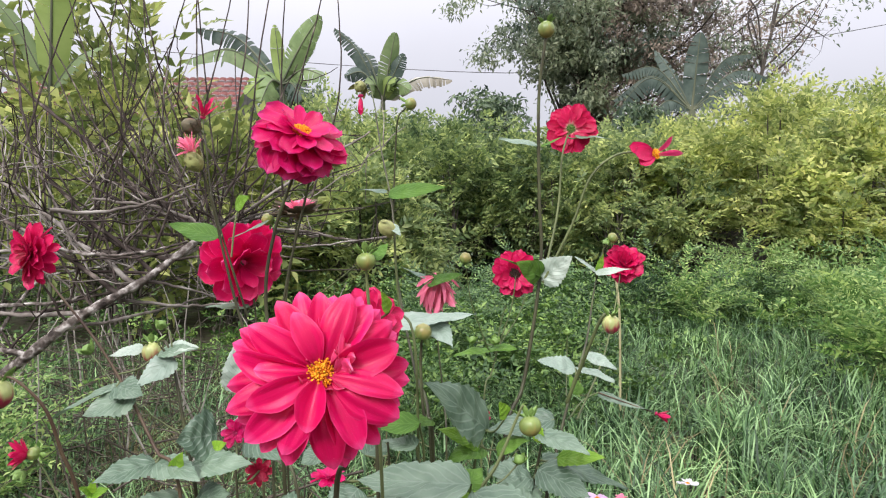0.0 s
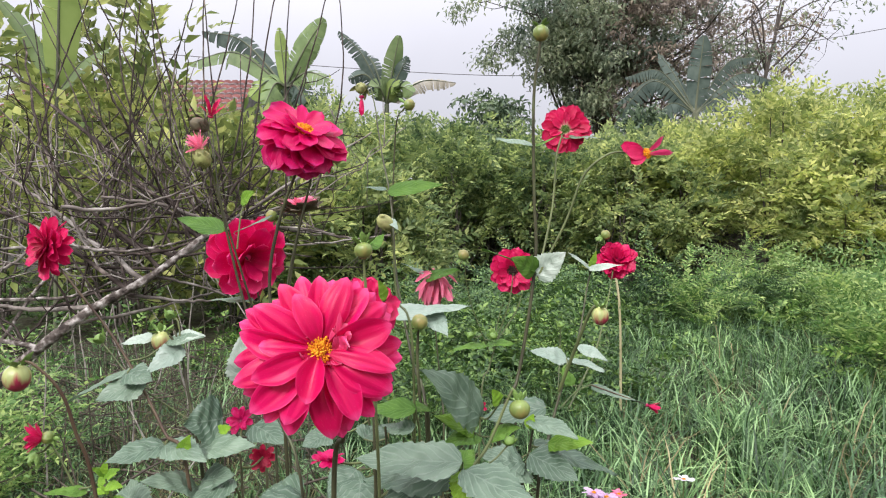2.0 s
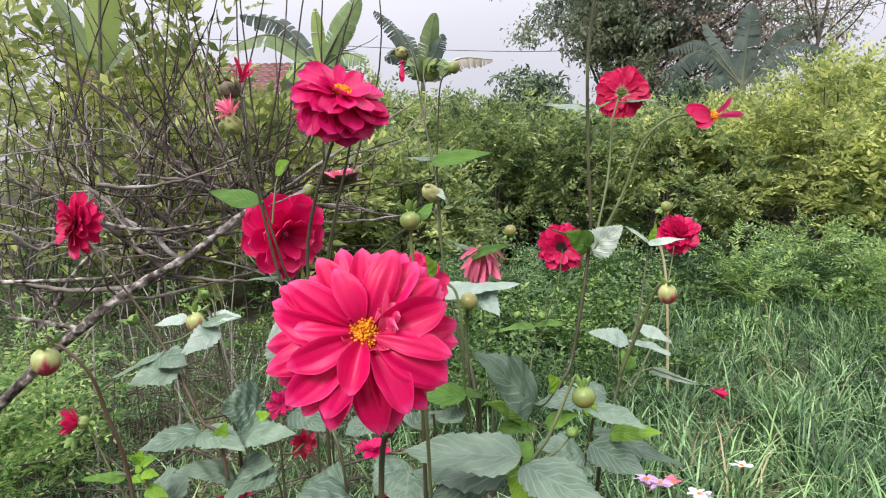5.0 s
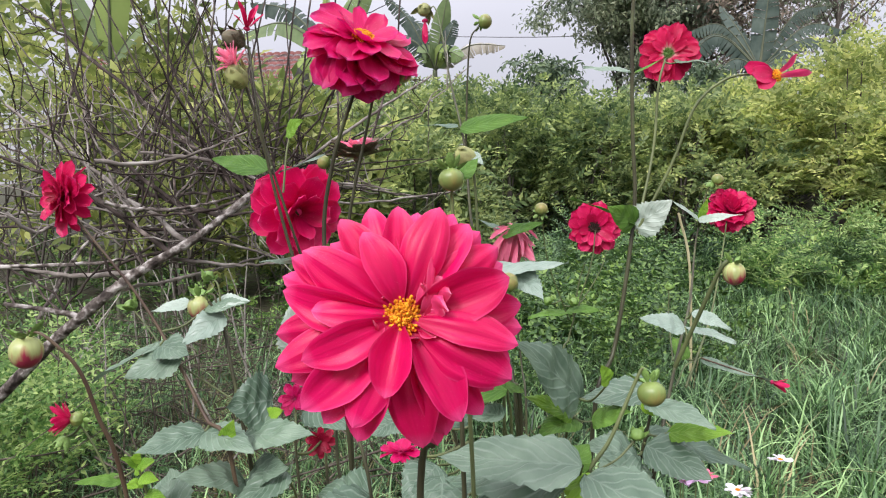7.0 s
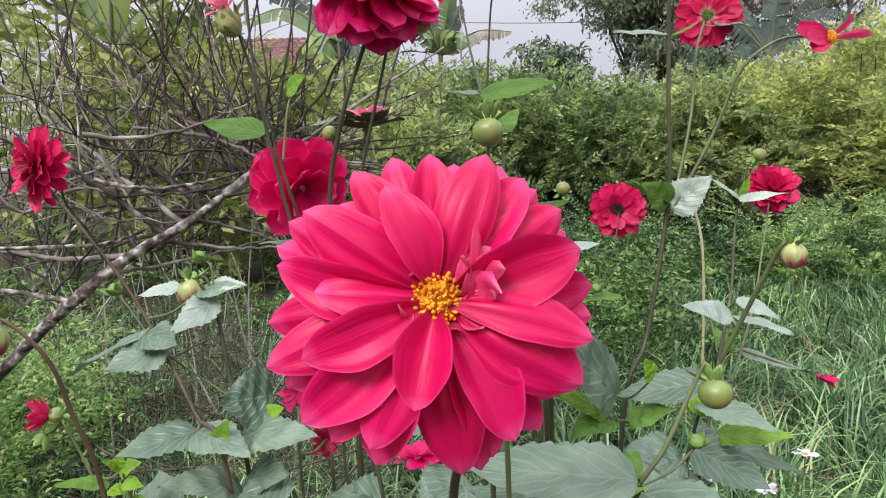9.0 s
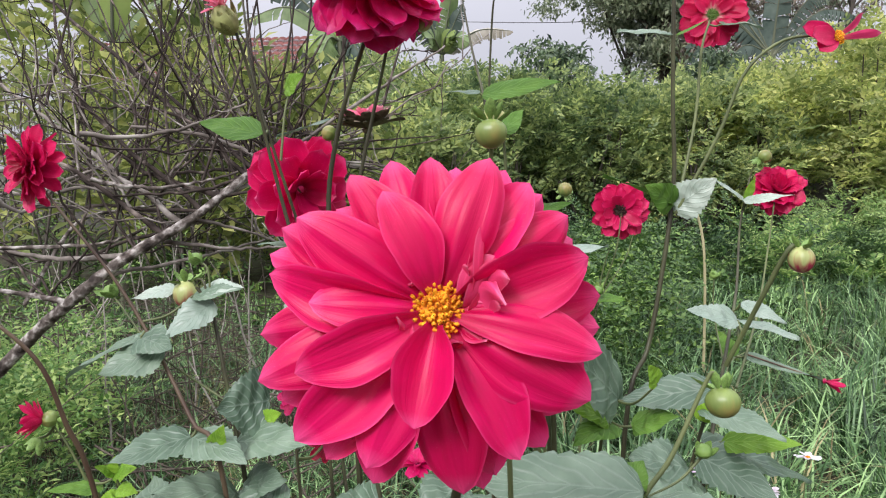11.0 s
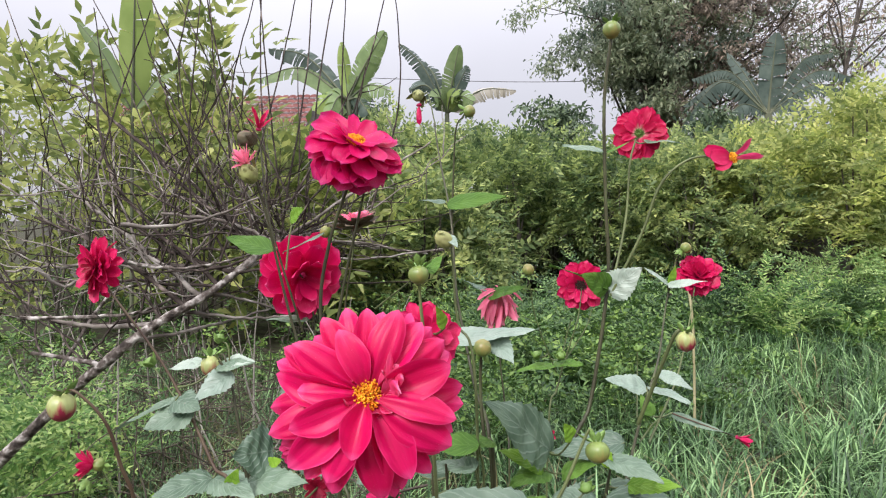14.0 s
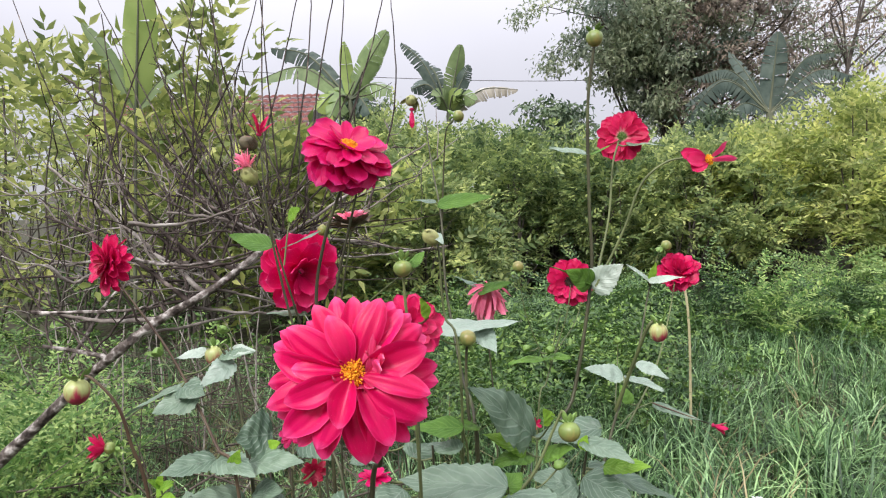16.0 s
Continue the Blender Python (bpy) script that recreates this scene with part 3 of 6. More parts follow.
def banana_blade(rng, base, tip, width, sag, torn, face, limp=0.0):
    """A long blade on its midrib, split along the veins into strips of uneven depth."""
    base, tip = np.array(base, float), np.array(tip, float)
    L = np.linalg.norm(tip - base)
    mid = (base + tip) / 2 + np.array([0, 0, sag * L])
    n = 22
    line = spline([base, mid, tip], n)
    tan = unit(np.gradient(line, axis=0))
    side = unit(np.cross(tan, np.broadcast_to(np.array(face, float), tan.shape)))
    up = np.cross(side, tan)
    verts, faces = [], []
    u = np.linspace(0, 1, n)
    w = width / 2 * np.clip(np.sin(np.pi * np.clip(u * 0.93 + 0.06, 0, 1)) ** 0.55, 0.06, 1)
    w[:2] = 0.02
    for s in (-1, 1):
        hang_by = rng.uniform(0.1, 0.5) + limp
        for i in range(1, n - 1):
            if rng.uniform() < torn:
                gap, slump = rng.uniform(0.05, 0.35) + 0.25 * min(limp, 1.0), rng.uniform(0, 0.5)
            else:
                gap, slump = 0.0, 0.0
            a, b = line[i], line[i + 1]
            e0 = a + side[i] * s * w[i] - up[i] * w[i] * (hang_by + slump) + tan[i] * w[i] * 0.3
            e1 = b + side[i + 1] * s * w[i + 1] - up[i + 1] * w[i + 1] * (hang_by + slump) + tan[i + 1] * w[i + 1] * 0.3
            e1 = e1 * (1 - gap) + e0 * gap
            m0, m1 = (a + e0) / 2 + up[i] * w[i] * 0.12, (b + e1) / 2 + up[i + 1] * w[i + 1] * 0.12
            k = len(verts)
            verts += [a, b, m1, m0, e1, e0]
            faces += [(k, k + 1, k + 2, k + 3), (k + 3, k + 2, k + 4, k + 5)]
    rib_v, rib_f = tube_arrays(line, np.linspace(width * 0.06, width * 0.012, n), 5)
    return (np.array(verts), np.array(faces)), (rib_v, rib_f)


def banana(seed, at, crown, leaves, label, stem_r=0.13, limp=0.0):
    """A banana plant: a sheathed stem and its separate leaves."""
    rng = np.random.default_rng(seed)
    top = thing("banana_plant", at, label, "banana plant", "banana plants")
    hang("stem", tube("stem", [(at[0], at[1], -0.1), ((at[0] + crown[0]) / 2, (at[1] + crown[1]) / 2, crown[2] * 0.5), crown], stem_r, stem_r * 0.6, BANANA_STEM, 12, 9, 0.05, seed), top)
    for tip, width, sag, torn, face, paint in leaves:
        blade, rib = banana_blade(rng, crown, tip, width, sag, torn, face, limp if sag > 0.08 else 0.0)
        lf = hang("leaf", mesh_of("leaf", *blade, paint), top)
        hang("midrib", mesh_of("midrib", *rib, BANANA_STEM), lf)
    return top


ground_sheet()

# far trees beyond the hedge
tree("tall_tree", 11, (5.0, 22.5, 0), (5.4, 22.5, 4.2), 38, (5.1, 22.5, 8.8, 3.9, 2.5, 4.5), TREE_HAZY,
     "tall grey-green tree with small leaves and dry brown clumps", 0.19, 105, 0.2,
     blob=0.85,
     brown=lambda p, g: (p[:, 0] > 5.2) & (g.uniform(0, 1, len(p)) < 0.6))
tree("tall_tree", 17, (4.1, 23.0, 0), (4.2, 23.0, 4.6), 22, (4.1, 23.0, 8.6, 2.3, 1.6, 4.0), TREE_HAZY,
     "tall grey-green tree with dense small leaves", 0.19, 85, 0.17, sparse=0.55, blob=0.85)
tree("tall_tree", 12, (7.2, 23.5, 0), (7.0, 23.5, 5.0), 22, (9.6, 23.5, 9.2, 4.0, 2.0, 4.0), TREE_HAZY,
     "tall grey-green tree with small leaves and dry brown clumps", 0.18, 85, 0.18,
     brown=lambda p, g: g.uniform(0, 1, len(p)) < 0.6)
tree("bare_tall_tree", 13, (10.2, 22.0, 0), (10.6, 22.0, 4.6), 10, (11.6, 22.0, 7.6, 3.0, 1.6, 2.6), TREE_HAZY,
     "half-bare tall tree with dark thin branches and few leaves", 0.17, 26, 0.13, sparse=0.35,
     brown=lambda p, g: g.uniform(0, 1, len(p)) < 0.4)
tree("small_dark_tree", 14, (1.0, 15.5, 0), (0.9, 15.5, 1.8), 10, (0.9, 15.5, 3.0, 0.8, 0.7, 0.9), DARK_TREE,
     "small dark green tree behind the hedge", 0.17, 70, 0.1, blob=0.6)
tree("small_dark_tree", 15, (5.6, 15.0, 0), (5.5, 15.0, 1.6), 12, (4.6, 15.0, 2.2, 1.8, 1.0, 0.7), DARK_TREE,
     "small dark green tree behind the hedge", 0.17, 70, 0.1, blob=0.6)

tree("small_dark_tree", 16, (-6.1, 24.0, 0), (-6.0, 24.0, 3.4), 10, (-5.9, 24.0, 4.6, 1.8, 0.9, 1.0), DARK_TREE,
     "small dark green tree between the house and banana plants", 0.2, 70, 0.1, blob=0.6)

# banana plants
banana(21, (-4.6, 20.0, 0), (-4.99, 20.00, 4.88), [
    ((-3.70, 19.60, 6.84), 0.72, 0.05, 0.25, (0.3, -1, 0.1), BANANA),
    ((-5.16, 20.00, 6.68), 0.42, 0.03, 0.1, (0.3, -1, 0.1), BANANA_LIT),
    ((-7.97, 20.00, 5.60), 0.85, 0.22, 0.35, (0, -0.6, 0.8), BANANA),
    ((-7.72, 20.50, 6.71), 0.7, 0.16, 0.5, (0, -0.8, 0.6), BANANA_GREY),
    ((-5.92, 19.50, 4.49), 0.9, 0.3, 0.3, (0.2, -0.9, 0.5), BANANA_LIT),
    ((-5.43, 19.30, 4.26), 0.8, 0.34, 0.3, (0.1, -1, 0.4), BANANA),
    ((-3.54, 19.40, 5.02), 0.8, 0.2, 0.4, (0, -0.8, 0.6), BANANA),
    ((-4.02, 20.30, 6.28), 0.55, 0.08, 0.6, (0.2, -1, 0.3), BANANA),
    # Grey blade that stands in for the shade deep in the crown.
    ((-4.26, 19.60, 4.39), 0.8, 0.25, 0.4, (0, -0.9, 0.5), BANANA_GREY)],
    "green banana plant with broad torn leaves", limp=0.3)
banana(22, (-1.9, 20.5, 0), (-1.91, 20.50, 4.45), [
    ((-1.48, 20.20, 6.50), 0.6, 0.05, 0.3, (0.4, -1, 0.1), BANANA),
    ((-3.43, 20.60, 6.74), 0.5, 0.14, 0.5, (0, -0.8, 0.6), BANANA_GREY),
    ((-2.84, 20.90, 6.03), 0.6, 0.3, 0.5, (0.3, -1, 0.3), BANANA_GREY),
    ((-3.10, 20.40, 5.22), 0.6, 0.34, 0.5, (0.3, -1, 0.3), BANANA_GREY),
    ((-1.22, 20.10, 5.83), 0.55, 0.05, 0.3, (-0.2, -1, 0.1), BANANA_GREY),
    ((0.27, 20.30, 5.08), 0.55, 0.16, 0.4, (0, -0.9, 0.6), BANANA_DRY),
    ((-1.63, 19.80, 4.84), 0.5, 0.3, 0.3, (-0.3, -1, 0.2), BANANA_LIT),
    ((-1.03, 19.80, 4.68), 0.55, 0.3, 0.4, (0, -1, 0.3), BANANA),
    ((-2.25, 19.90, 4.86), 0.6, 0.26, 0.4, (0, -1, 0.3), BANANA)],
    "green and grey banana plant with torn leaves", limp=0.3)
banana(23, (-3.06, 4.9, 0), (-2.964, 4.9, 2.058), [
    ((-2.835, 4.8, 3.155), 0.27, 0.02, 0.15, (0.2, -1, 0.1), BANANA_LIT),
    ((-3.393, 4.9, 2.784), 0.12, 0.1, 0.3, (0.2, -1, 0.5), BANANA),
    ((-2.611, 5.0, 2.422), 0.14, 0.14, 0.3, (0.1, -0.6, 1), BANANA)],
    "young banana plant with tall bright green leaf", 0.018)
banana(24, (6.9, 17.5, 0), (6.70, 17.50, 3.74), [
    ((6.84, 17.40, 5.77), 0.62, 0.03, 0.3, (-0.3, -1, 0.1), BANANA_GREY),
    ((4.22, 17.20, 3.10), 0.36, 0.44, 0.9, (0, -0.4, 1), BANANA_GREY),
    ((4.60, 17.60, 4.02), 0.36, 0.36, 0.9, (0, -0.4, 1), BANANA_GREY),
    ((4.87, 17.80, 4.75), 0.36, 0.30, 0.9, (0, -0.6, 1), BANANA_GREY),
    ((8.36, 17.70, 5.28), 0.34, 0.24, 0.9, (0, -0.5, 1), BANANA_GREY),
    ((8.98, 17.60, 4.56), 0.34, 0.26, 0.9, (0, -0.4, 1), BANANA_GREY),
    ((8.93, 17.30, 3.97), 0.34, 0.26, 0.9, (0, -0.4, 1), BANANA_GREY),
    ((7.93, 17.00, 3.43), 0.32, 0.25, 0.9, (0, -0.4, 1), BANANA_GREY),
    ((5.85, 18.00, 5.44), 0.4, 0.06, 0.5, (0.3, -1, 0.2), BANANA_GREY),
    ((5.09, 16.90, 3.01), 0.4, 0.3, 0.7, (0, -0.4, 1), BANANA_GREY)],
    "grey-green banana plant with drooping torn leaves", 0.16, 1.1)


def house(at, width, eave, ridge, depth, label, wall_paint, tiled, courses=8):
    """A low house with its long side to the garden; the roof is laid in courses of clay tiles."""
    x, y = at
    top = thing("house", (x, y, 0), label, "house")
    hw = width / 2
    w = [(x - hw, y, -0.2), (x + hw, y, -0.2), (x + hw, y + depth, -0.2), (x - hw, y + depth, -0.2)]
    v = w + [(a, b, eave) for a, b, c in w]
    hang("wall", mesh_of("wall", v, [(0, 1, 5, 4), (1, 2, 6, 5), (2, 3, 7, 6), (3, 0, 4, 7)], wall_paint, smooth=False), top)
    for gx in (x - hw, x + hw):
        hang("gable", mesh_of("gable", [(gx, y, eave), (gx, y + depth, eave), (gx, y + depth / 2, ridge - 0.1)], [(0, 1, 2)], wall_paint, smooth=False), top)
    o = 0.4
    e = hw + o - 0.3
    v = [(x - hw - o, y - o, eave - 0.12), (x + e, y - o, eave - 0.12), (x + e, y + depth / 2, ridge), (x - hw - o, y + depth / 2, ridge),
         (x + e, y + depth + o, eave - 0.12), (x - hw - o, y + depth + o, eave - 0.12)]
    roof = hang("roof", mesh_of("roof", v, [(0, 1, 2, 3), (3, 2, 4, 5)], MORTAR if tiled else WALL_OLD, smooth=False), top)
    if not tiled:
        return top
    run = np.array([0, depth / 2 + o, ridge - eave + 0.12]) / courses
    tiles = int(width / 0.34)
    lift = np.array([0, -0.05, 0.07])
    for k in range(courses):
        pieces = []
        for i in range(tiles + 2):
            a = np.array([x - hw - o + i * 0.34, y - o, eave - 0.12]) + run * k
            line = np.array([a + lift, a + lift + run * 0.62])
            arc = np.linspace(0, np.pi, 6)
            ring = np.stack([0.16 - 0.17 * np.cos(arc), 0 * arc, 0.07 * np.sin(arc)], -1)
            vv = (line[:, None] + ring[None]).reshape(-1, 3)
            pieces.append((vv, grid_faces(2, 6)))
        hang("tile_course", mesh_of("tile_course", *joined(pieces), TILE), roof)
    return top


house((-13.9, 27.5), 10.0, 4.9, 6.9, 4.2, "low house with red clay tile roof behind banana plants", WALL_OLD, True)

# the weathered boundary wall behind the hedge
v = np.array([(a, b, c) for a in (-9, 12) for b in (11.6, 11.8) for c in (-0.2, 1.65)], float)
f = [(0, 1, 3, 2), (4, 6, 7, 5), (0, 4, 5, 1), (2, 3, 7, 6), (1, 5, 7, 3)]
tagged(new("wall_north", mesh_of("wall_north", v, f, WALL_OLD, smooth=False)), "dark weathered low boundary wall", "wall", kind="structure")

# the overhead cable
cable = tube("power_cable", [(-30, 25, 8.6), (-0.09, 24.50, 6.21), (8, 24.3, 6.75), (14.87, 24.00, 7.54), (30, 24, 10.5)], 0.014, 0.014, CABLE, 60, 5)
tagged(new("power_cable", cable), "thin black overhead cable", "cable")

# hedge shrubs, from the far middle to the yellow-green bank
HEDGE = (
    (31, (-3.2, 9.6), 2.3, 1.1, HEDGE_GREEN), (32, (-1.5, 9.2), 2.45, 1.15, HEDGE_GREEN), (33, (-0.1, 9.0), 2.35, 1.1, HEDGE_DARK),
    (34, (1.2, 9.4), 2.0, 1.0, HEDGE_DARK), (35, (2.4, 9.0), 2.0, 1.0, HEDGE_GREEN), (36, (3.5, 9.2), 2.15, 0.95, HEDGE_YELLOW),
    (37, (4.5, 8.6), 2.4, 1.0, HEDGE_YELLOW), (38, (5.6, 8.0), 2.5, 1.15, HEDGE_YELLOW), (39, (6.8, 8.2), 2.8, 1.2, HEDGE_YELLOW),
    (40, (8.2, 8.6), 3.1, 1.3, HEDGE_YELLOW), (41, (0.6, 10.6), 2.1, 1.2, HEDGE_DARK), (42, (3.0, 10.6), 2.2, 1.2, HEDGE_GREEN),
    (43, (5.5, 10.2), 2.7, 1.2, HEDGE_YELLOW), (44, (-5.6, 10.0), 2.4, 1.2, HEDGE_GREEN), (45, (-2.0, 10.8), 2.5, 1.1, HEDGE_GREEN), (47, (1.9, 10.7), 2.0, 1.1, HEDGE_GREEN), (48, (4.2, 10.8), 2.3, 1.1, HEDGE_GREEN), (49, (-0.6, 10.8), 2.3, 1.1, HEDGE_GREEN), (50, (4.7, 7.3), 1.95, 0.8, HEDGE_YELLOW), (57, (5.9, 7.0), 2.1, 0.8, HEDGE_YELLOW))
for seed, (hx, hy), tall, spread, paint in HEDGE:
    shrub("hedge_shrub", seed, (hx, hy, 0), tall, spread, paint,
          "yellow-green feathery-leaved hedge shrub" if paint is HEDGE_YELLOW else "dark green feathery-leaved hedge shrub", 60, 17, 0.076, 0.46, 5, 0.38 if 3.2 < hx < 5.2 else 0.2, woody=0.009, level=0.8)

shrub("hedge_shrub", 46, (-1.0, 7.2, 0), 1.7, 0.8, HEDGE_GREEN, "dark green feathery-leaved hedge shrub", 80, 13, 0.09, 0.42, 4, 0.1, level=0.9)

# broad-leaved shrubs behind the bare tree
for seed, (hx, hy), tall, spread, clumps in ((51, (-3.9, 5.4), 2.75, 0.9, 30), (52, (-2.85, 5.6), 2.85, 0.65, 46), (53, (-2.0, 6.2), 1.75, 0.7, 46), (54, (-5.2, 6.0), 2.9, 1.0, 27), (55, (-6.4, 8.4), 2.9, 1.1, 40), (56, (-8.2, 9.6), 3.0, 1.3, 40), (58, (-3.6, 6.9), 2.5, 0.9, 70), (59, (-2.4, 7.0), 1.9, 0.7, 50)):
    shrub("broad_leaved_shrub", seed, (hx, hy, 0), tall, spread, LEFT_GREEN, "yellow-green broad-leaved shrub behind the bare tree", clumps, 6, 0.15, 0.36, 2, 0.22,
          "shrub", "broad-leaved shrubs", 0.30, 0.005, 0.9)

# weeds and grass of the plot
weed_patch(61, "feathery_weeds", "feathery blue-green low weeds", 680, -0.6, 5.6, 4.0, 7.1, 0.46, 17, 0.044, WEED_BLUE, lambda x, y: (x < 0.17 * y) | (y > 6.1), 9, 0.3, 0.62)
weed_patch(62, "leafy_weeds", "bright green leafy weeds beneath the hedge", 480, -1.2, 7.2, 5.6, 7.3, 0.24, 20, 0.045, WEED, lambda x, y: (y < 7.0) | (x < 1.5))
weed_patch(63, "leafy_weeds", "bright green leafy weeds beside the bare tree", 110, -5.0, -0.5, 1.5, 5.0, 0.3, 14, 0.03, WEED, lambda x, y: x < -0.75 * y)
weed_patch(65, "leafy_weeds", "bright green leafy weeds under the broad-leaved shrubs", 230, -9.0, -0.2, 4.3, 9.0, 0.4, 16, 0.04, WEED)
weed_patch(66, "leafy_weeds", "taller clumps of weeds between grass and hedge", 190, 1.8, 6.6, 3.7, 5.8, 0.6, 28, 0.05, WEED_BRIGHT, lambda x, y: (x > 0.62 * y) | (y > 5.6), 9, 0.3, 0.6)
weed_patch(69, "leafy_weeds", "pale green mounds of weeds behind the grass", 260, 1.9, 6.6, 5.4, 7.5, 0.46, 30, 0.05, WEED_LIGHT, lambda x, y: (np.hypot(x - 3.5, y - 7.4) < 0.6) | (np.hypot(x - 4.5, y - 7.0) < 0.6) | (np.hypot(x - 4.1, y - 6.0) < 0.55), 8, 0.34, 0.55)
weed_patch(67, "leafy_weeds", "bright green feathery weeds below the bare limb", 120, -2.6, -0.9, 1.8, 3.0, 0.5, 34, 0.03, WEED_BRIGHT, lambda x, y: ((np.hypot(x + 1.6, y - 2.35) < 0.4) | (np.hypot(x + 2.2, y - 2.9) < 0.5)) & (x < -0.66 * y - 0.14 * np.sin(9 * y)), 7, 0.36, 0.5)
weed_patch(64, "leafy_weeds", "dark green leafy weeds behind the dahlias", 130, -0.9, 1.4, 3.0, 5.6, 0.5, 26, 0.034, WEED, lambda x, y: x > -0.2 * y + 0.25 * np.sin(5 * y))
grass_patch(71, "long arching grey-green grass", 4800, -0.9, 6.6, 1.35, 6.9, 12, 0.33, 0.0082, GRASS, lambda x, y: np.sin(6.1 * x + 2 * np.sin(2.3 * y)) * np.cos(5.2 * y + 1.7 * np.sin(3.1 * x)) > -0.35)
grass_patch(72, "dry straw-coloured grass stalks among green grass", 80, -0.7, 4.6, 1.35, 5.0, 6, 0.42, 0.006, STRAW)
weed_patch(68, "leafy_weeds", "grey-green feathery weeds behind the bare limb", 26, -4.4, -0.5, 3.6, 5.2, 0.5, 22, 0.03, WEED, lambda x, y: x < -0.7 * y, 5)
grass_patch(73, "short green grass beside the bare tree", 900, -3.2, -0.5, 1.2, 5.0, 10, 0.28, 0.006, GRASS)
grass_patch(74, "dry brown grass round the heap of twigs", 620, -3.2, -0.4, 1.6, 4.6, 8, 0.2, 0.004, STRAW)



# ---- the bare tree ----
def whip(rng, a, b, r0, r1, bow=0.05, n=14, wob=0.0045):
    a, b = np.array(a, float), np.array(b, float)
    L = np.linalg.norm(b - a)
    m = (a + b) / 2 + rng.normal(0, bow, 3) * L
    line = spline([a, m, b], n) + np.vstack([np.zeros(3), rng.normal(0, wob * L, (n - 2, 3)), np.zeros(3)])
    return line, np.linspace(r0, r1, n)


def bare_tree():
    rng = np.random.default_rng(81)
    foot = (-1.62, 1.15, 0)
    top = thing("bare_tree", foot, "leafless grey-brown fruit tree with an arching limb", "tree")
    main_line = spline([(-1.62, 1.15, -0.05), (-1.3, 1.12, 0.45), (-0.832, 1.100, 0.885), (-0.703, 1.080, 0.988), (-0.624, 1.090, 1.048), (-0.535, 1.120, 1.102), (-0.457, 1.180, 1.171), (-0.396, 1.250, 1.200), (-0.332, 1.350, 1.221)], 60)
    radii = np.interp(np.linspace(0, 1, 60), [0, 0.25, 0.5, 0.75, 1], [0.022, 0.0092, 0.008, 0.0055, 0.0022]) * (1 + 0.11 * rng.uniform(-1, 1, 60))
    hang("main_limb", mesh_of("main_limb", *tube_arrays(main_line, radii, 10), BARK), top, None, "arching grey-brown limb with pale patches")
    # limbs bear shoots; whips rise clear and unbranched
    limbs = [
        (main_line[30], (-0.877, 1.150, 1.054), 0.006, 0.004), (main_line[44], (-0.847, 1.350, 1.430), 0.005, 0.0022), (main_line[40], (-0.723, 1.200, 1.223), 0.006, 0.0035),
        (main_line[36], (-0.970, 1.300, 1.335), 0.006, 0.003), (main_line[38], (-0.919, 1.400, 1.566), 0.005, 0.0022), (main_line[34], (-0.827, 1.100, 1.232), 0.005, 0.003),
        (main_line[46], (-0.632, 1.150, 1.236), 0.0045, 0.003), (main_line[48], (-0.464, 1.150, 1.221), 0.004, 0.002), (main_line[43], (-1.078, 1.500, 1.569), 0.005, 0.002),
        (main_line[37], (-0.437, 1.200, 1.057), 0.0035, 0.0018), (main_line[22], (-0.805, 1.050, 1.013), 0.007, 0.004), (main_line[49], (-0.601, 1.300, 1.222), 0.004, 0.0016),
        (main_line[41], (-1.096, 1.350, 1.120), 0.005, 0.003), (main_line[45], (-0.807, 1.500, 1.515), 0.004, 0.0018), (main_line[47], (-0.639, 1.100, 1.137), 0.004, 0.002),
        (main_line[46], (-0.255, 1.300, 1.166), 0.0035, 0.0015), (main_line[50], (-0.198, 1.400, 1.315), 0.003, 0.0014), (main_line[44], (-0.207, 1.350, 1.095), 0.003, 0.0014),
        (main_line[52], (-0.287, 1.300, 1.254), 0.003, 0.0014), (main_line[40], (-0.290, 1.250, 1.125), 0.003, 0.0014), (main_line[48], (-0.360, 1.200, 1.221), 0.003, 0.0015)]
    whips = [
        (main_line[47], (-0.492, 1.250, 1.730)), (main_line[45], (-0.498, 1.300, 1.751)), (main_line[50], (-0.335, 1.300, 1.748)), (main_line[52], (-0.254, 1.400, 1.789)),
        (main_line[46], (-0.432, 1.400, 1.793)), (main_line[44], (-0.657, 1.400, 1.775)), (main_line[42], (-0.864, 1.450, 1.800)), (main_line[40], (-1.032, 1.500, 1.849)),
        (main_line[51], (-0.199, 1.300, 1.220)), (main_line[53], (-0.147, 1.500, 1.234)), (main_line[48], (-0.450, 1.350, 1.524)), (main_line[43], (-0.731, 1.350, 1.746)),
        ((-0.257, 1.12, 1.239), (-0.221, 1.17, 1.613)), ((-0.317, 1.17, 1.24), (-0.316, 1.22, 1.631)),
        ((-0.529, 1.22, 1.168), (-0.501, 1.27, 1.649)), ((-0.516, 1.12, 1.154), (-0.387, 1.17, 1.614)),
        ((-0.589, 1.17, 1.151), (-0.583, 1.22, 1.622)), ((-0.75, 1.22, 1.147), (-0.821, 1.27, 1.631)),
        ((-0.399, 1.12, 1.239), (-0.288, 1.17, 1.462)), ((-0.659, 1.17, 1.151), (-0.518, 1.22, 1.514)),
        ((-0.413, 1.22, 1.231), (-0.571, 1.27, 1.495)), ((-0.741, 1.12, 1.267), (-0.65, 1.17, 1.587))]
    for k in range(5):
        a = main_line[rng.integers(30, 53)]
        whips.append((a, tuple(a + np.array([rng.uniform(-0.5, 0.12), rng.uniform(-0.05, 0.35), rng.uniform(0.4, 0.95)]))))
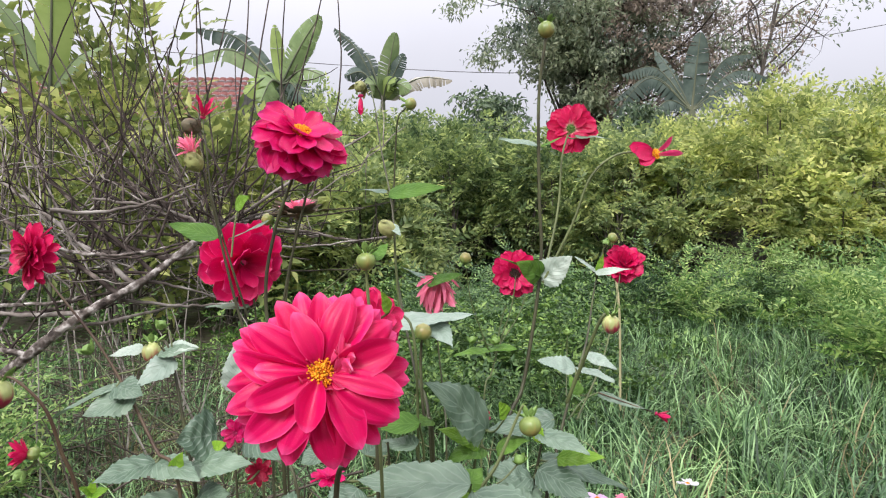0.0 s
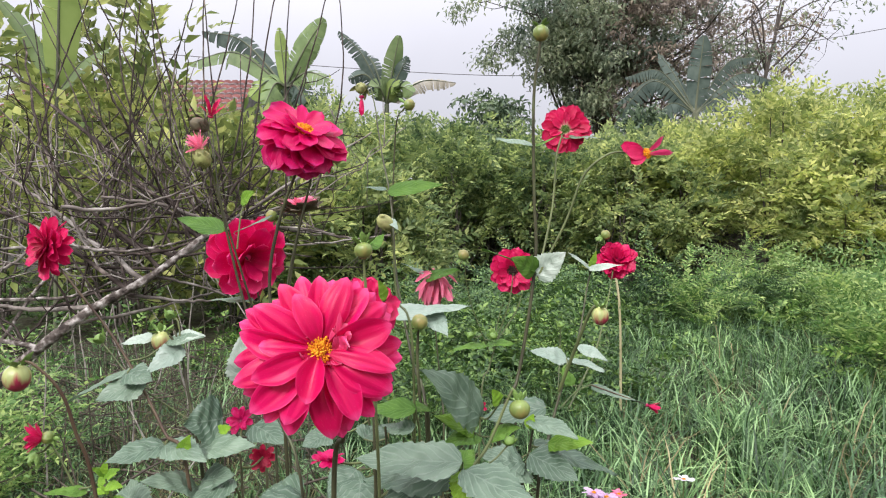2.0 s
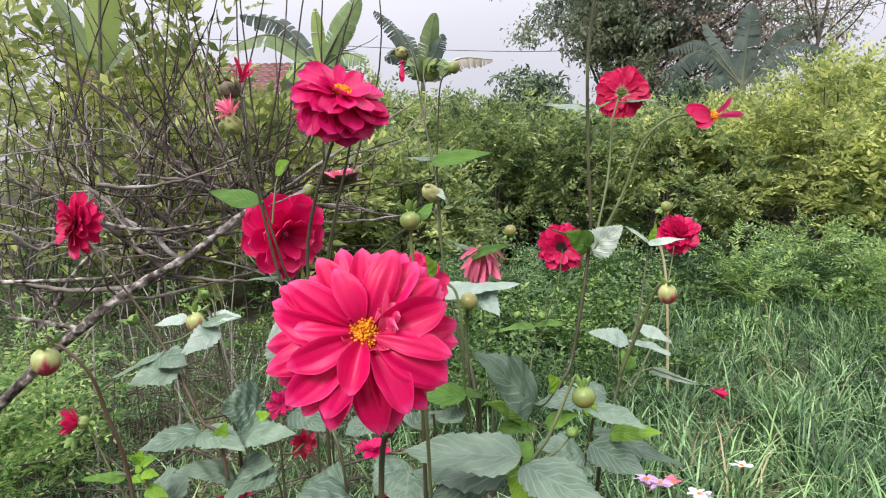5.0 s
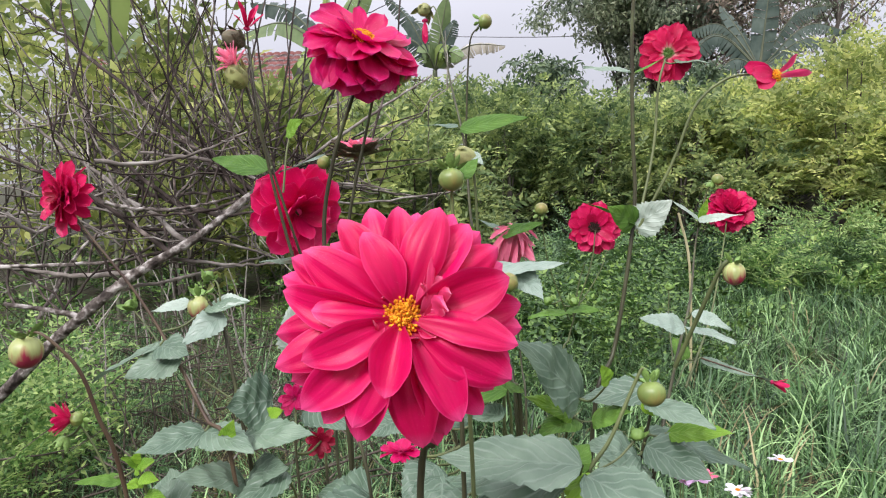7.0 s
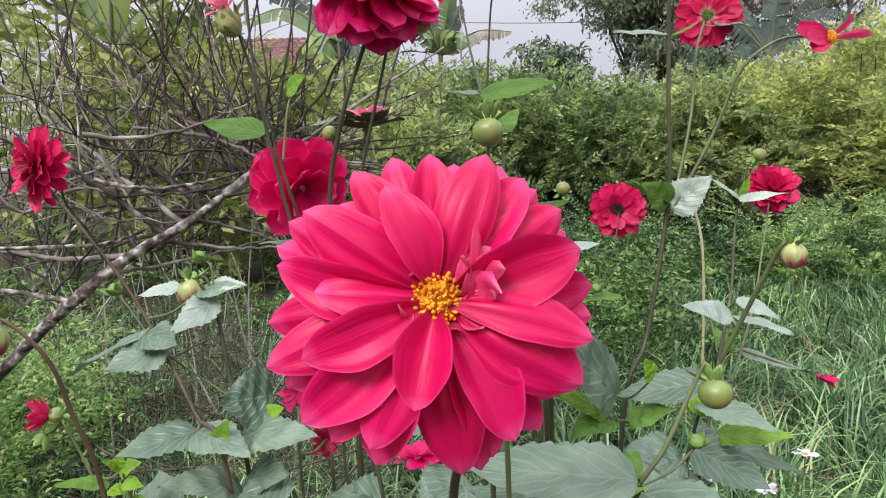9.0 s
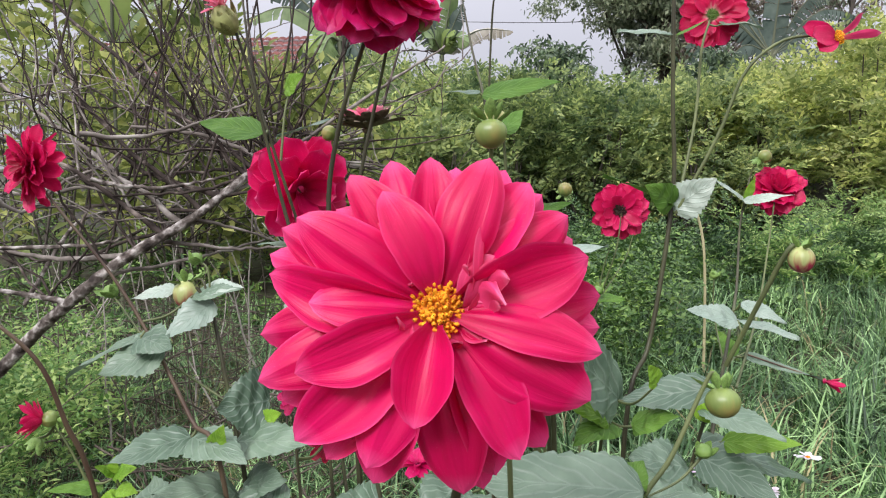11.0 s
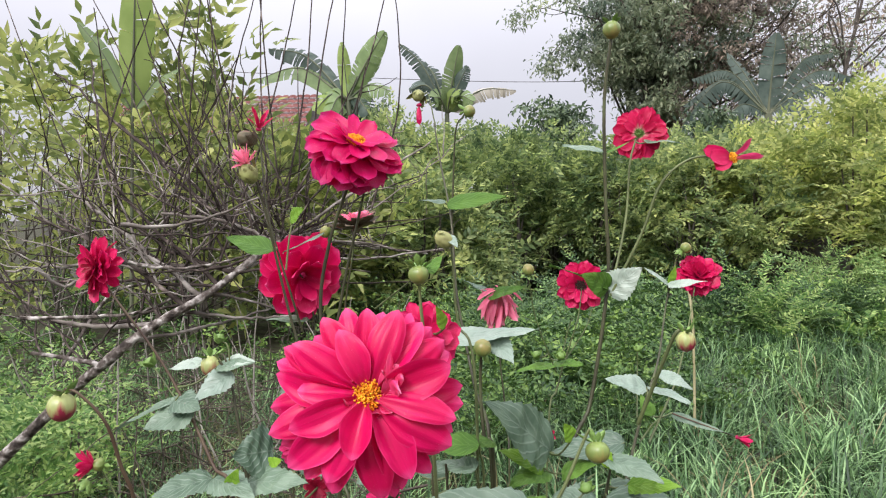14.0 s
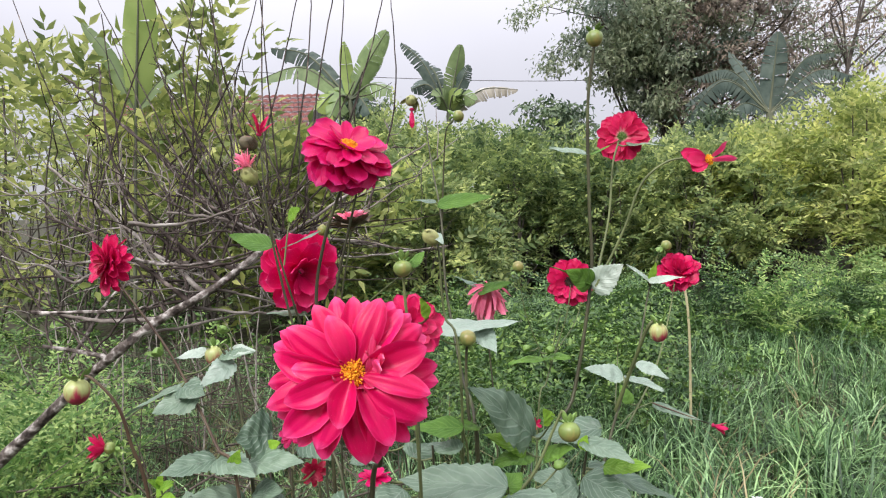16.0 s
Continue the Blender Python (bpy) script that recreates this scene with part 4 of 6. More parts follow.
    for a, b in whips:
        line, rad = whip(rng, a, b, 0.0021, 0.0009, 0.035, 16, 0.0011)
        hang("whip", mesh_of("whip", *tube_arrays(line, rad, 6), TWIG), top)
    ends = []
    # level boughs that cross one another low in the crown
    for k in range(13):
        a = main_line[rng.integers(26, 50)]
        b = a + np.array([rng.uniform(-0.75, -0.3) if k % 3 else rng.uniform(0.15, 0.3), rng.uniform(-0.05, 0.45), rng.uniform(-0.05, 0.22)])
        limbs.append((a, tuple(b), rng.uniform(0.0035, 0.005), 0.002))
    for a, b, r0, r1 in limbs:
        line, rad = whip(rng, a, b, r0 * 0.8, r1 * 0.8, 0.06, 18, 0.0035)
        ends.append((line, rad))
        hang("limb", mesh_of("limb", *tube_arrays(line, rad * (1 + 0.08 * rng.uniform(-1, 1, 18)), 6), (TWIG, TWIG_PALE, TWIG)[len(ends) % 3] if r0 < 0.0065 else BARK), top)
    # pale boughs that lie across the crown
    for k, nodes in enumerate((
            [(-0.612, 1.0, 1.219), (-0.556, 1.03, 1.215), (-0.489, 1.06, 1.232), (-0.434, 1.09, 1.259)],
            [(-0.83, 1.06, 1.068), (-0.697, 1.09, 1.067), (-0.631, 1.12, 1.078), (-0.565, 1.15, 1.126)],
            [(-0.58, 1.12, 1.07), (-0.488, 1.15, 1.055), (-0.401, 1.18, 1.055)],
            [(-0.601, 1.0, 1.162), (-0.558, 1.03, 1.151), (-0.506, 1.06, 1.153), (-0.448, 1.09, 1.169)],
            [(-0.795, 1.06, 1.147), (-0.769, 1.09, 1.116), (-0.725, 1.12, 1.156), (-0.669, 1.15, 1.188), (-0.617, 1.18, 1.249)],
            [(-0.807, 1.12, 0.973), (-0.743, 1.15, 1.084), (-0.704, 1.18, 1.108), (-0.624, 1.21, 1.118)])):
        line = spline(nodes, 26) + rng.normal(0, 0.0008, (26, 3))
        rad = np.linspace(0.0034, 0.0016, 26) * (1 + 0.1 * rng.uniform(-1, 1, 26))
        hang("limb", mesh_of("limb", *tube_arrays(line, rad, 7), (TWIG_PALE, BARK)[k % 2]), top)
    # shoots rise from the limbs, twigs from the shoots
    for line, rad in ends + [(main_line[24:54], radii[24:54])]:
        pieces = []
        for _ in range(4):
            i = rng.integers(2, len(line) - 1)
            b = line[i]
            room = np.clip((1.72 - b[2]) / 0.8, 0.12, 1.0) * (0.45 if b[0] > -0.42 else 1.0)
            tall = rng.uniform(0.12, 0.6) * room
            way = unit(np.array([rng.normal(-0.1, 0.5), rng.normal(0, 0.35), rng.uniform(-0.05, 1.0)]))
            sl, sr = whip(rng, b, b + way * tall, min(rad[i] * 0.6, 0.0021), 0.0008, 0.07, 14, 0.009)
            pieces.append(tube_arrays(sl, sr, 5))
            for _ in range(3):
                j = rng.integers(2, 12)
                q = sl[j] + unit(way + rng.normal(0, 0.7, 3)) * rng.uniform(0.04, 0.18) * room
                tl, tr = whip(rng, sl[j], q, 0.0011, 0.0006, 0.08, 6, 0.012)
                pieces.append(tube_arrays(tl, tr, 4))
        tagged(hang("fine_twig_growth", mesh_of("fine_twig_growth", *joined(pieces), (TWIG, TWIG_PALE, TWIG)[len(pieces[0][0]) % 2 if len(line) > 25 else int(abs(line[-1][0]) * 100) % 3]), top), kind="stuff")


def brush_heap():
    rng = np.random.default_rng(82)
    pieces = []
    for _ in range(430):
        c = np.array([0.0, rng.uniform(2.0, 4.3), 0])
        c[0] = -c[1] * rng.uniform(0.22, 0.78)
        c[2] = abs(rng.normal(0.10, 0.17))
        d = unit(np.array([rng.normal(0, 1), rng.normal(0, 0.7), rng.normal(0, 0.35)])) * rng.uniform(0.1, 0.42)
        a, b = c - d, c + d
        a[2], b[2] = max(a[2], 0.0), max(b[2], 0.0)
        line, rad = whip(rng, a, b, rng.uniform(0.002, 0.005), 0.0012, 0.08, 7)
        pieces.append(tube_arrays(line, rad, 4))
    # dry stalks still standing in the heap
    for _ in range(50):
        y = rng.uniform(2.0, 4.6)
        a = np.array([-y * rng.uniform(0.15, 0.8), y, -0.02])
        b = a + [rng.normal(0, 0.08), rng.normal(0, 0.08), rng.uniform(0.2, 0.75)]
        line, rad = whip(rng, a, b, rng.uniform(0.003, 0.006), 0.0015, 0.04, 7)
        pieces.append(tube_arrays(line, rad, 4))
    bleached = []
    for _ in range(40):
        y = rng.uniform(2.2, 4.8)
        a = np.array([-y * rng.uniform(0.2, 0.8), y, -0.02])
        b = a + [rng.normal(0, 0.3), rng.normal(0, 0.15), rng.uniform(0.3, 0.95)]
        line, rad = whip(rng, a, b, rng.uniform(0.004, 0.008), 0.002, 0.04, 7)
        bleached.append(tube_arrays(line, rad, 5))
    tagged(new("dead_stalks", mesh_of("dead_stalks", *joined(bleached), PALE_STICK)), "bleached leaning dead stalks under the bare tree", "dead stalks", kind="stuff")
    tagged(new("brush_heap", mesh_of("brush_heap", *joined(pieces), DRY_STICK)), "heap of dry grey-brown cut twigs on the soil", "brush heap", kind="stuff")


bare_tree()
brush_heap()



# ---- dahlias ----
def petal_mesh(name, width, cup, curl, tip, mat, nu=8, nv=5, twist=0.0, base=0.18, round_by=0.5, ruffle=0.0):
    """A petal of length 1 along +Y, face up +Z: narrow foot, broad belly, pointed tip."""
    u, s = np.meshgrid(np.linspace(0, 1, nu), np.linspace(-1, 1, nv), indexing="ij")
    w = np.clip(np.sin(np.pi * np.clip(u, 0, 1) ** (0.95 + tip * 0.7)), 0, 1) ** round_by
    w = width / 2 * np.maximum(np.maximum(w, base * (1 - u) ** 0.5), 0.004)
    a = twist * u
    x = s * w
    z = cup * width * (s ** 2 - 0.35) * np.sin(np.pi * np.clip(u, 0.05, 0.95)) + curl * (u ** 2) + width * 0.05 * np.cos(s * 7.5) * np.sin(np.pi * u) + ruffle * width * np.sin(u * 9 + 2 * s + 20 * width) * np.abs(s) * u
    x, z = x * np.cos(a) - z * np.sin(a), x * np.sin(a) + z * np.cos(a)
    v = np.stack([x, u, z], -1).reshape(-1, 3)
    return mesh_of(name, v, grid_faces(nu, nv), mat, np.stack([s / 2 + 0.5, u], -1).reshape(-1, 2))


PETALS = {}


def petals_for(mat, narrow=False, limp=False):
    key = (mat.name, narrow, limp)
    if key not in PETALS:
        k = 0.7 if narrow else 1.1
        PETALS[key] = [petal_mesh("petal", wd * k, cup * 0.4, curl - (0.55 if limp else 0), tip, mat, 10, 7, tw * (7 if limp else 1), 0.18, 0.5 if narrow else 0.34, 0.1) for wd, cup, curl, tip, tw in
                       ((0.42, 0.34, -0.10, 0.55, 0.05), (0.40, 0.26, -0.05, 0.5, -0.12), (0.44, 0.42, 0.05, 0.58, 0.1), (0.38, 0.5, -0.16, 0.52, 0.2), (0.45, 0.2, -0.2, 0.6, -0.05))]
    return PETALS[key]


def frame_of(face, up=(0, 0, 1)):
    """Right, up and face of a flower that looks along face."""
    f = Vector(face).normalized()
    r = Vector(up).cross(f)
    if r.length < 1e-3:
        r = Vector((1, 0, 0))
    r.normalize()
    return r, f.cross(r), f


def petal_pose(centre, face, azimuth, rise, length, wide=1.0, out=0.0, roll=0.0):
    """A petal that leaves the centre towards azimuth (degrees, clockwise from up as seen from the front), raised by rise degrees."""
    r, u, f = frame_of(face)
    a, e = radians(azimuth), radians(rise)
    radial = u * math.cos(a) - r * math.sin(a) * -1
    ahead = radial * math.cos(e) + f * math.sin(e)
    normal = f * math.cos(e) - radial * math.sin(e)
    side = ahead.cross(normal)
    rot = Matrix((side, ahead, normal)).transposed().to_4x4()
    return Matrix.Translation(Vector(centre) + radial * out) @ rot @ pose(0, 0, 0, 0, roll, 0) @ Matrix.Diagonal((length * wide, length, length, 1))


def disc_mesh(radius, mat):
    """The raised centre: a dome covered in crowded small florets, uneven in height."""
    rng = np.random.default_rng(5)
    T, Ph = np.meshgrid(np.linspace(0.02, np.pi / 2, 7), np.linspace(0, 2 * np.pi, 17), indexing="ij")
    dome = np.stack([radius * np.sin(T) * np.cos(Ph), radius * np.sin(T) * np.sin(Ph), radius * (0.6 * np.cos(T) - 0.1)], -1).reshape(-1, 3)
    pieces = [(dome, grid_faces(7, 17))]
    for k in range(150):
        rr = radius * 1.06 * math.sqrt((k + 0.5) / 150)
        a = k * 2.39996
        rr *= rng.uniform(0.9, 1.1)
        a += rng.uniform(-0.25, 0.25)
        c = np.array([rr * math.cos(a), rr * math.sin(a), radius * 0.45 * (1 - (rr / radius) ** 2)])
        d = unit(np.array([c[0] * 0.8, c[1] * 0.8, radius]) + rng.normal(0, 0.18, 3) * radius)
        e = c + d * radius * rng.uniform(0.2, 0.46)
        pieces.append(tube_arrays(np.array([c - d * radius * 0.2, (c + e) / 2, e, e + d * radius * 0.05]), np.array([0.06, 0.085, 0.1, 0.03]) * radius, 5))
    return mesh_of("centre", *joined(pieces), mat)


def bloom(parent, centre, face, radius, rows, mat, seed, name="flower", disc=True, label="", narrow=False, calyx=False, jitter=8.0, arc=360.0, breadth=1.0, seat=None, eye=None, limp=False):
    """A dahlia head: rows of (how many petals, rise in degrees, share of the radius, first azimuth)."""
    rng = random.Random(seed)
    r, u, f = frame_of(face)
    at = Matrix.Translation(centre)
    core = at @ Matrix((r, u, f)).transposed().to_4x4()
    seat_v, seat_f = tube_arrays(np.array([(0, 0, -0.16), (0, 0, -0.12), (0, 0, -0.04), (0, 0, 0.02)]) * radius, np.array([0.04, 0.12, 0.17, 0.1]) * radius, 9)
    head = hang(name, mesh_of("receptacle", seat_v, seat_f, seat or (SEPAL if disc or calyx else mat)), parent, core, label)
    if name in ("flower", "half_open_flower", "fading_flower", "wilted_flower", "half_bare_flower"):
        HELD.append((parent, tuple(Vector(centre) - f * radius * 0.15), "flower_stalk", 0.0012))
    kinds = petals_for(mat, narrow, limp)
    for many, rise, share, first in rows:
        for k in range(many):
            az = first + arc * k / many + rng.uniform(-jitter, jitter)
            hang("petal", rng.choice(kinds), head, petal_pose(centre, face, az, rise + rng.uniform(-9, 9), radius * share * rng.uniform(0.9, 1.08), breadth * rng.uniform(0.98, 1.3), radius * 0.08, rng.uniform(-18, 18)))
    if disc:
        hang("centre", disc_mesh(radius * (0.17 if eye is None else 0.24 if eye is DARK_EYE else 0.15), eye or DISC), head, core)
    if calyx:
        for k in range(7):
            hang("sepal", sepal_mesh(), head, petal_pose(Vector(centre) - f * radius * 0.12, tuple(-f), k * 51 + 10, 14, radius * 0.19, 1.1, radius * 0.05))
    return head


SEPALS = {}


def sepal_mesh(mat=None, narrow=False):
    mat = mat or SEPAL
    if (mat.name, narrow) not in SEPALS:
        SEPALS[mat.name, narrow] = petal_mesh("sepal", 0.3 if narrow else 0.46, 0.3, 0.3 if narrow else 0.22, 0.2, mat, 8, 5, 0.0, 0.3, 0.85)
    return SEPALS[mat.name, narrow]


def bud(parent, centre, axis, radius, mat, seed, name="bud", sepals=6, squash=0.86, label="", clasp=False):
    """A round bud that looks along axis, ribbed by its folded petals, with spread sepals at its foot."""
    rng = random.Random(seed)
    clasp = clasp or mat is SEPAL
    squash = 1.02 if mat is BUD_STRIPED else squash
    r, u, f = frame_of(axis, (0.3, 0.2, 1))
    core = Matrix.Translation(centre) @ Matrix((r, u, f)).transposed().to_4x4()
    th = np.linspace(0, np.pi, 12)
    ph = np.linspace(0, 2 * np.pi, 28)
    T, Ph = np.meshgrid(th, ph, indexing="ij")
    radius = radius * 0.88
    k = radius * (1 + 0.03 * np.cos(Ph * 7))
    v = np.stack([k * np.sin(T) * np.cos(Ph), k * np.sin(T) * np.sin(Ph), -radius * squash * np.cos(T) * (1 + 0.12 * (np.cos(T) < 0))], -1).reshape(-1, 3)
    body = hang(name, mesh_of("bud", v, grid_faces(12, 28), mat), parent, core, label)
    HELD.append((parent, tuple(Vector(centre) - f * radius * squash), "bud_stalk", 0.001))
    for i in range(sepals):
        az = 360 * i / sepals + rng.uniform(-12, 12)
        if clasp:
            dry = mat in (BUD_BROWN, BUD_DRY)
            hang("sepal", sepal_mesh(mat if dry else SEPAL, dry), body, petal_pose(Vector(centre) - f * radius * squash, tuple(f), az, rng.uniform(25, 62), radius * rng.uniform(1.5, 2.6), rng.uniform(0.9, 1.5), radius * 0.35))
            continue
        hang("sepal", sepal_mesh(), body, petal_pose(Vector(centre) - f * radius * squash * 0.8, tuple(-f), az, rng.uniform(0, 55), radius * rng.uniform(1.0, 1.6), 1.05, radius * 0.3))
    return body


def leaf_mesh(length, width, droop, fold, mat, teeth=7, wavy=0.03, seed=0):
    """A toothed, folded leaf along +Y with its face up +Z."""
    rng = np.random.default_rng(seed)
    nu, nv = 41, 7
    u, s = np.meshgrid(np.linspace(0, 1, nu), np.linspace(-1, 1, nv), indexing="ij")
    prof = np.sin(np.pi * np.clip(u, 0, 1) ** 0.6) ** 0.8 * (1 - 0.22 * u ** 2)
    saw = (u * teeth * 1.0) % 1.0
    prof = prof * (1 + (0.07 if mat is LEAF_GREEN else 0.18) * (0.5 - saw) * (np.abs(s) > 0.9))
    x = s * width / 2 * np.clip(prof, 0.012, 2)
    z = fold * np.abs(x) - droop * length * u ** 2 + wavy * width * np.sin(u * 11 + s * 2 + rng.uniform(0, 6)) * np.abs(s) + 0.018 * length * np.sin(u * 3 + seed) * s
    z -= 0.35 * fold * width * s ** 4 * prof
    z += 0.05 * width * np.cos((u - 0.4 * np.abs(s) * width / length) * 24) * np.sin(np.pi * np.abs(s) ** 0.7) * prof
    v = np.stack([x, u * length, z], -1).reshape(-1, 3)
    return mesh_of("leaf", v, grid_faces(nu, nv), mat, np.stack([s / 2 + 0.5, u], -1).reshape(-1, 2))


LEAF_COUNT = [0]
STEMS = {}
HELD = []


def leaf(parent, base, tip, width, mat=None, face=(0, -0.45, 0.9), droop=0.1, fold=0.25, label=""):
    """One leaf from its foot to its tip, in metres, with its upper side towards face."""
    LEAF_COUNT[0] += 1
    b, t = Vector(base), Vector(tip)
    ahead = t - b
    L = ahead.length
    ahead.normalize()
    wob = random.Random(LEAF_COUNT[0] * 7)
    f = Vector(face) + Vector([wob.uniform(-0.22, 0.22) for _ in range(3)])
    f = (f - ahead * f.dot(ahead)).normalized()
    rot = Matrix((ahead.cross(f), ahead, f)).transposed().to_4x4()
    me = leaf_mesh(L, width, droop, fold, mat or LEAF_GREY, 8 + LEAF_COUNT[0] % 4, 0.035, LEAF_COUNT[0])
    b = b + f * droop * L * 0.4
    HELD.append((parent, tuple(b), "petiole", 0.0009))
    return hang("leaf", me, parent, Matrix.Translation(b) @ rot, label)


def dahlia(label, nodes, r0, r1, mat=None, foot=None):
    """A dahlia stalk: nodes from its top down; it goes on to the ground by itself."""
    low, above = Vector(nodes[-1]), Vector(nodes[-2])
    if foot is None:
        foot = (low.x * 0.8 - 0.02, low.y * 0.75 + 0.2, 0)
    top = thing("dahlia", foot, label, "dahlia", "dahlia stalks")
    bend = low.lerp(Vector(foot), 0.45) + Vector((0, 0, 0.04))
    STEMS.setdefault(top, []).append(spline([*nodes, tuple(bend), (foot[0], foot[1], -0.03)], 60))
    hang("stem", tube("stem", [*nodes, tuple(bend), (foot[0], foot[1], -0.03)], r1 * 0.55, r0 * 0.58, mat or STEM_DARK, 40, 9, 0.02, LEAF_COUNT[0] + 3), top)
    return top


def twig(parent, nodes, r0, r1, mat=None, name="side_stem"):
    STEMS.setdefault(parent, []).append(spline(nodes, 24))
    return hang(name, tube(name, nodes, r0 * 0.6, r1 * 0.62, mat or STEM_DARK, 18, 8, 0.02), parent)


# the large pink bloom, petal by petal, front row first: azimuth, rise, length and breadth in shares, height of the foot
MAIN = (-0.110, 0.417, 1.136)
main = dahlia("dahlia with one large wide-open hot pink bloom", [tuple(Vector(MAIN) + Vector((0.002, 0.010, -0.003))), (-0.106, 0.440, 1.100), (-0.102, 0.450, 1.072), (-0.111, 0.462, 1.012)], 0.0036, 0.0026)
MAIN_FACE = (0.16, -1, 0.26)
MAIN_R = 0.0525
PETAL_ROWS = (
    (-167, 13, 0.55, 0.56, 0.10), (-54, 7, 0.82, 0.43, 0.06), (-22, 10, 0.63, 0.46, 0.06), (19, 4, 0.81, 0.43, 0.05), (72, 6, 0.79, 0.49, 0.06),
    (106, 8, 0.82, 0.37, 0.08), (124, 3, 0.88, 0.47, 0.04), (151, 1, 0.83, 0.40, 0.04), (-152, 0, 0.83, 0.43, 0.04), (-112, 5, 0.74, 0.43, 0.07), (-86, 8, 0.61, 0.48, 0.06),
    (-1, 0, 0.79, 0.38, 0.0), (37, 0, 0.82, 0.40, 0.0), (175, -5, 0.95, 0.42, -0.02), (-132, -1, 0.95, 0.39, 0.0), (-108, 0, 0.95, 0.36, 0.0), (-77, 1, 0.86, 0.40, 0.0),
    (55, -2, 0.86, 0.40, 0.0), (-62, -3, 0.91, 0.33, -0.02), (-31, -2, 0.84, 0.35, -0.03),
    (-42, -5, 0.75, 0.45, -0.05), (86, -3, 0.88, 0.40, -0.04), (132, -6, 0.85, 0.39, -0.05), (161, -7, 0.93, 0.34, -0.06), (-157, -7, 0.96, 0.38, -0.06),
    (-120, -4, 0.91, 0.38, -0.04), (-142, -5, 0.94, 0.34, -0.05), (10, -4, 0.78, 0.45, -0.06), (114, -3, 0.85, 0.39, -0.05), (-95, -5, 0.92, 0.37, -0.05), (46, -5, 0.86, 0.36, -0.06), (64, -6, 0.86, 0.36, -0.07), (-70, -5, 0.93, 0.34, -0.05), (28, -5, 0.86, 0.34, -0.07), (98, -5, 0.90, 0.36, -0.07), (142, -6, 0.93, 0.34, -0.08), (-16, -5, 0.85, 0.34, -0.07), (168, -8, 0.98, 0.34, -0.08))


def broad_petal(name, cup, arch, bend, fold, mat, nu=22, nv=13):
    """A smooth broad petal of length 1 and width 1: ribs along it, rolled edges, a blunt point, lit along its arch."""
    u, s = np.meshgrid(np.linspace(0, 1, nu), np.linspace(-1, 1, nv), indexing="ij")
    w = np.clip(np.sin(np.pi * u ** 1.2), 0, 1) ** 0.62
    w = 0.5 * np.maximum(np.maximum(w, 0.3 * (1 - u) ** 0.6), 0.008)
    w = w * (1 + 0.025 * np.sin(u * 17 + 3 * bend) * np.sign(s))
    x = s * w + bend * u * u
    belly = np.sin(np.pi * np.clip(u, 0, 1) ** 0.8)
    z = cup * 0.42 * (s ** 2 - 0.3) * belly + arch * np.sin(np.pi * u) - 0.5 * abs(arch) * u ** 3 + fold * 0.42 * np.abs(s) * belly
    z += 0.016 * np.cos(s * 8.0 + bend * 9) * belly + 0.006 * np.cos(s * 19) * belly + 0.012 * np.sin(u * 8 + 4 * s) * np.abs(s) * u
    v = np.stack([x, u, z], -1).reshape(-1, 3)
    return mesh_of(name, v, grid_faces(nu, nv), mat, np.stack([s / 2 + 0.5, u], -1).reshape(-1, 2))


r_, u_, f_ = frame_of(MAIN_FACE)
main_core = Matrix.Translation(MAIN) @ Matrix((r_, u_, f_)).transposed().to_4x4()
sv, sf = tube_arrays(np.array([(0, 0, -0.24), (0, 0, -0.19), (0, 0, -0.1), (0, 0, -0.02)]) * MAIN_R, np.array([0.06, 0.14, 0.15, 0.08]) * MAIN_R, 12)
main_head = hang("flower", mesh_of("receptacle", sv, sf, SEPAL), main, main_core, "large hot pink open bloom")
broad = [broad_petal("petal", cup, arch, bend, fold, PINK) for cup, arch, bend, fold in
         ((0.16, 0.07, 0.05, 0.10), (-0.16, 0.10, -0.06, 0.0), (0.22, 0.05, 0.03, 0.12), (-0.22, 0.08, 0.07, 0.02), (0.05, 0.12, -0.03, 0.16), (-0.12, 0.06, -0.07, -0.06))]
boat = broad_petal("petal", 0.30, 0.05, 0.04, 0.42, PINK)
fine_roll = (8, -10, 14, -6, 12, -26, 10, -14, 12, -12, 16)
for k, (az, rise, share, wide, foot) in enumerate(PETAL_ROWS):
    seat = Vector(MAIN) + f_ * (MAIN_R * foot)
    hang("petal", boat if k == 0 else broad[(k * 5 + k // 6) % 6], main_head, petal_pose(seat, MAIN_FACE, az, rise, MAIN_R * share, wide, MAIN_R * 0.06, fine_roll[k % 11]))
curls = [petal_mesh("inner_petal", wd, 0.9, cl, 0.5, CURLED, 14, 9, tw, 0.4, 0.45) for wd, cl, tw in ((0.34, 0.5, 3.2), (0.4, -0.5, -2.8), (0.3, 0.8, 2.4))]
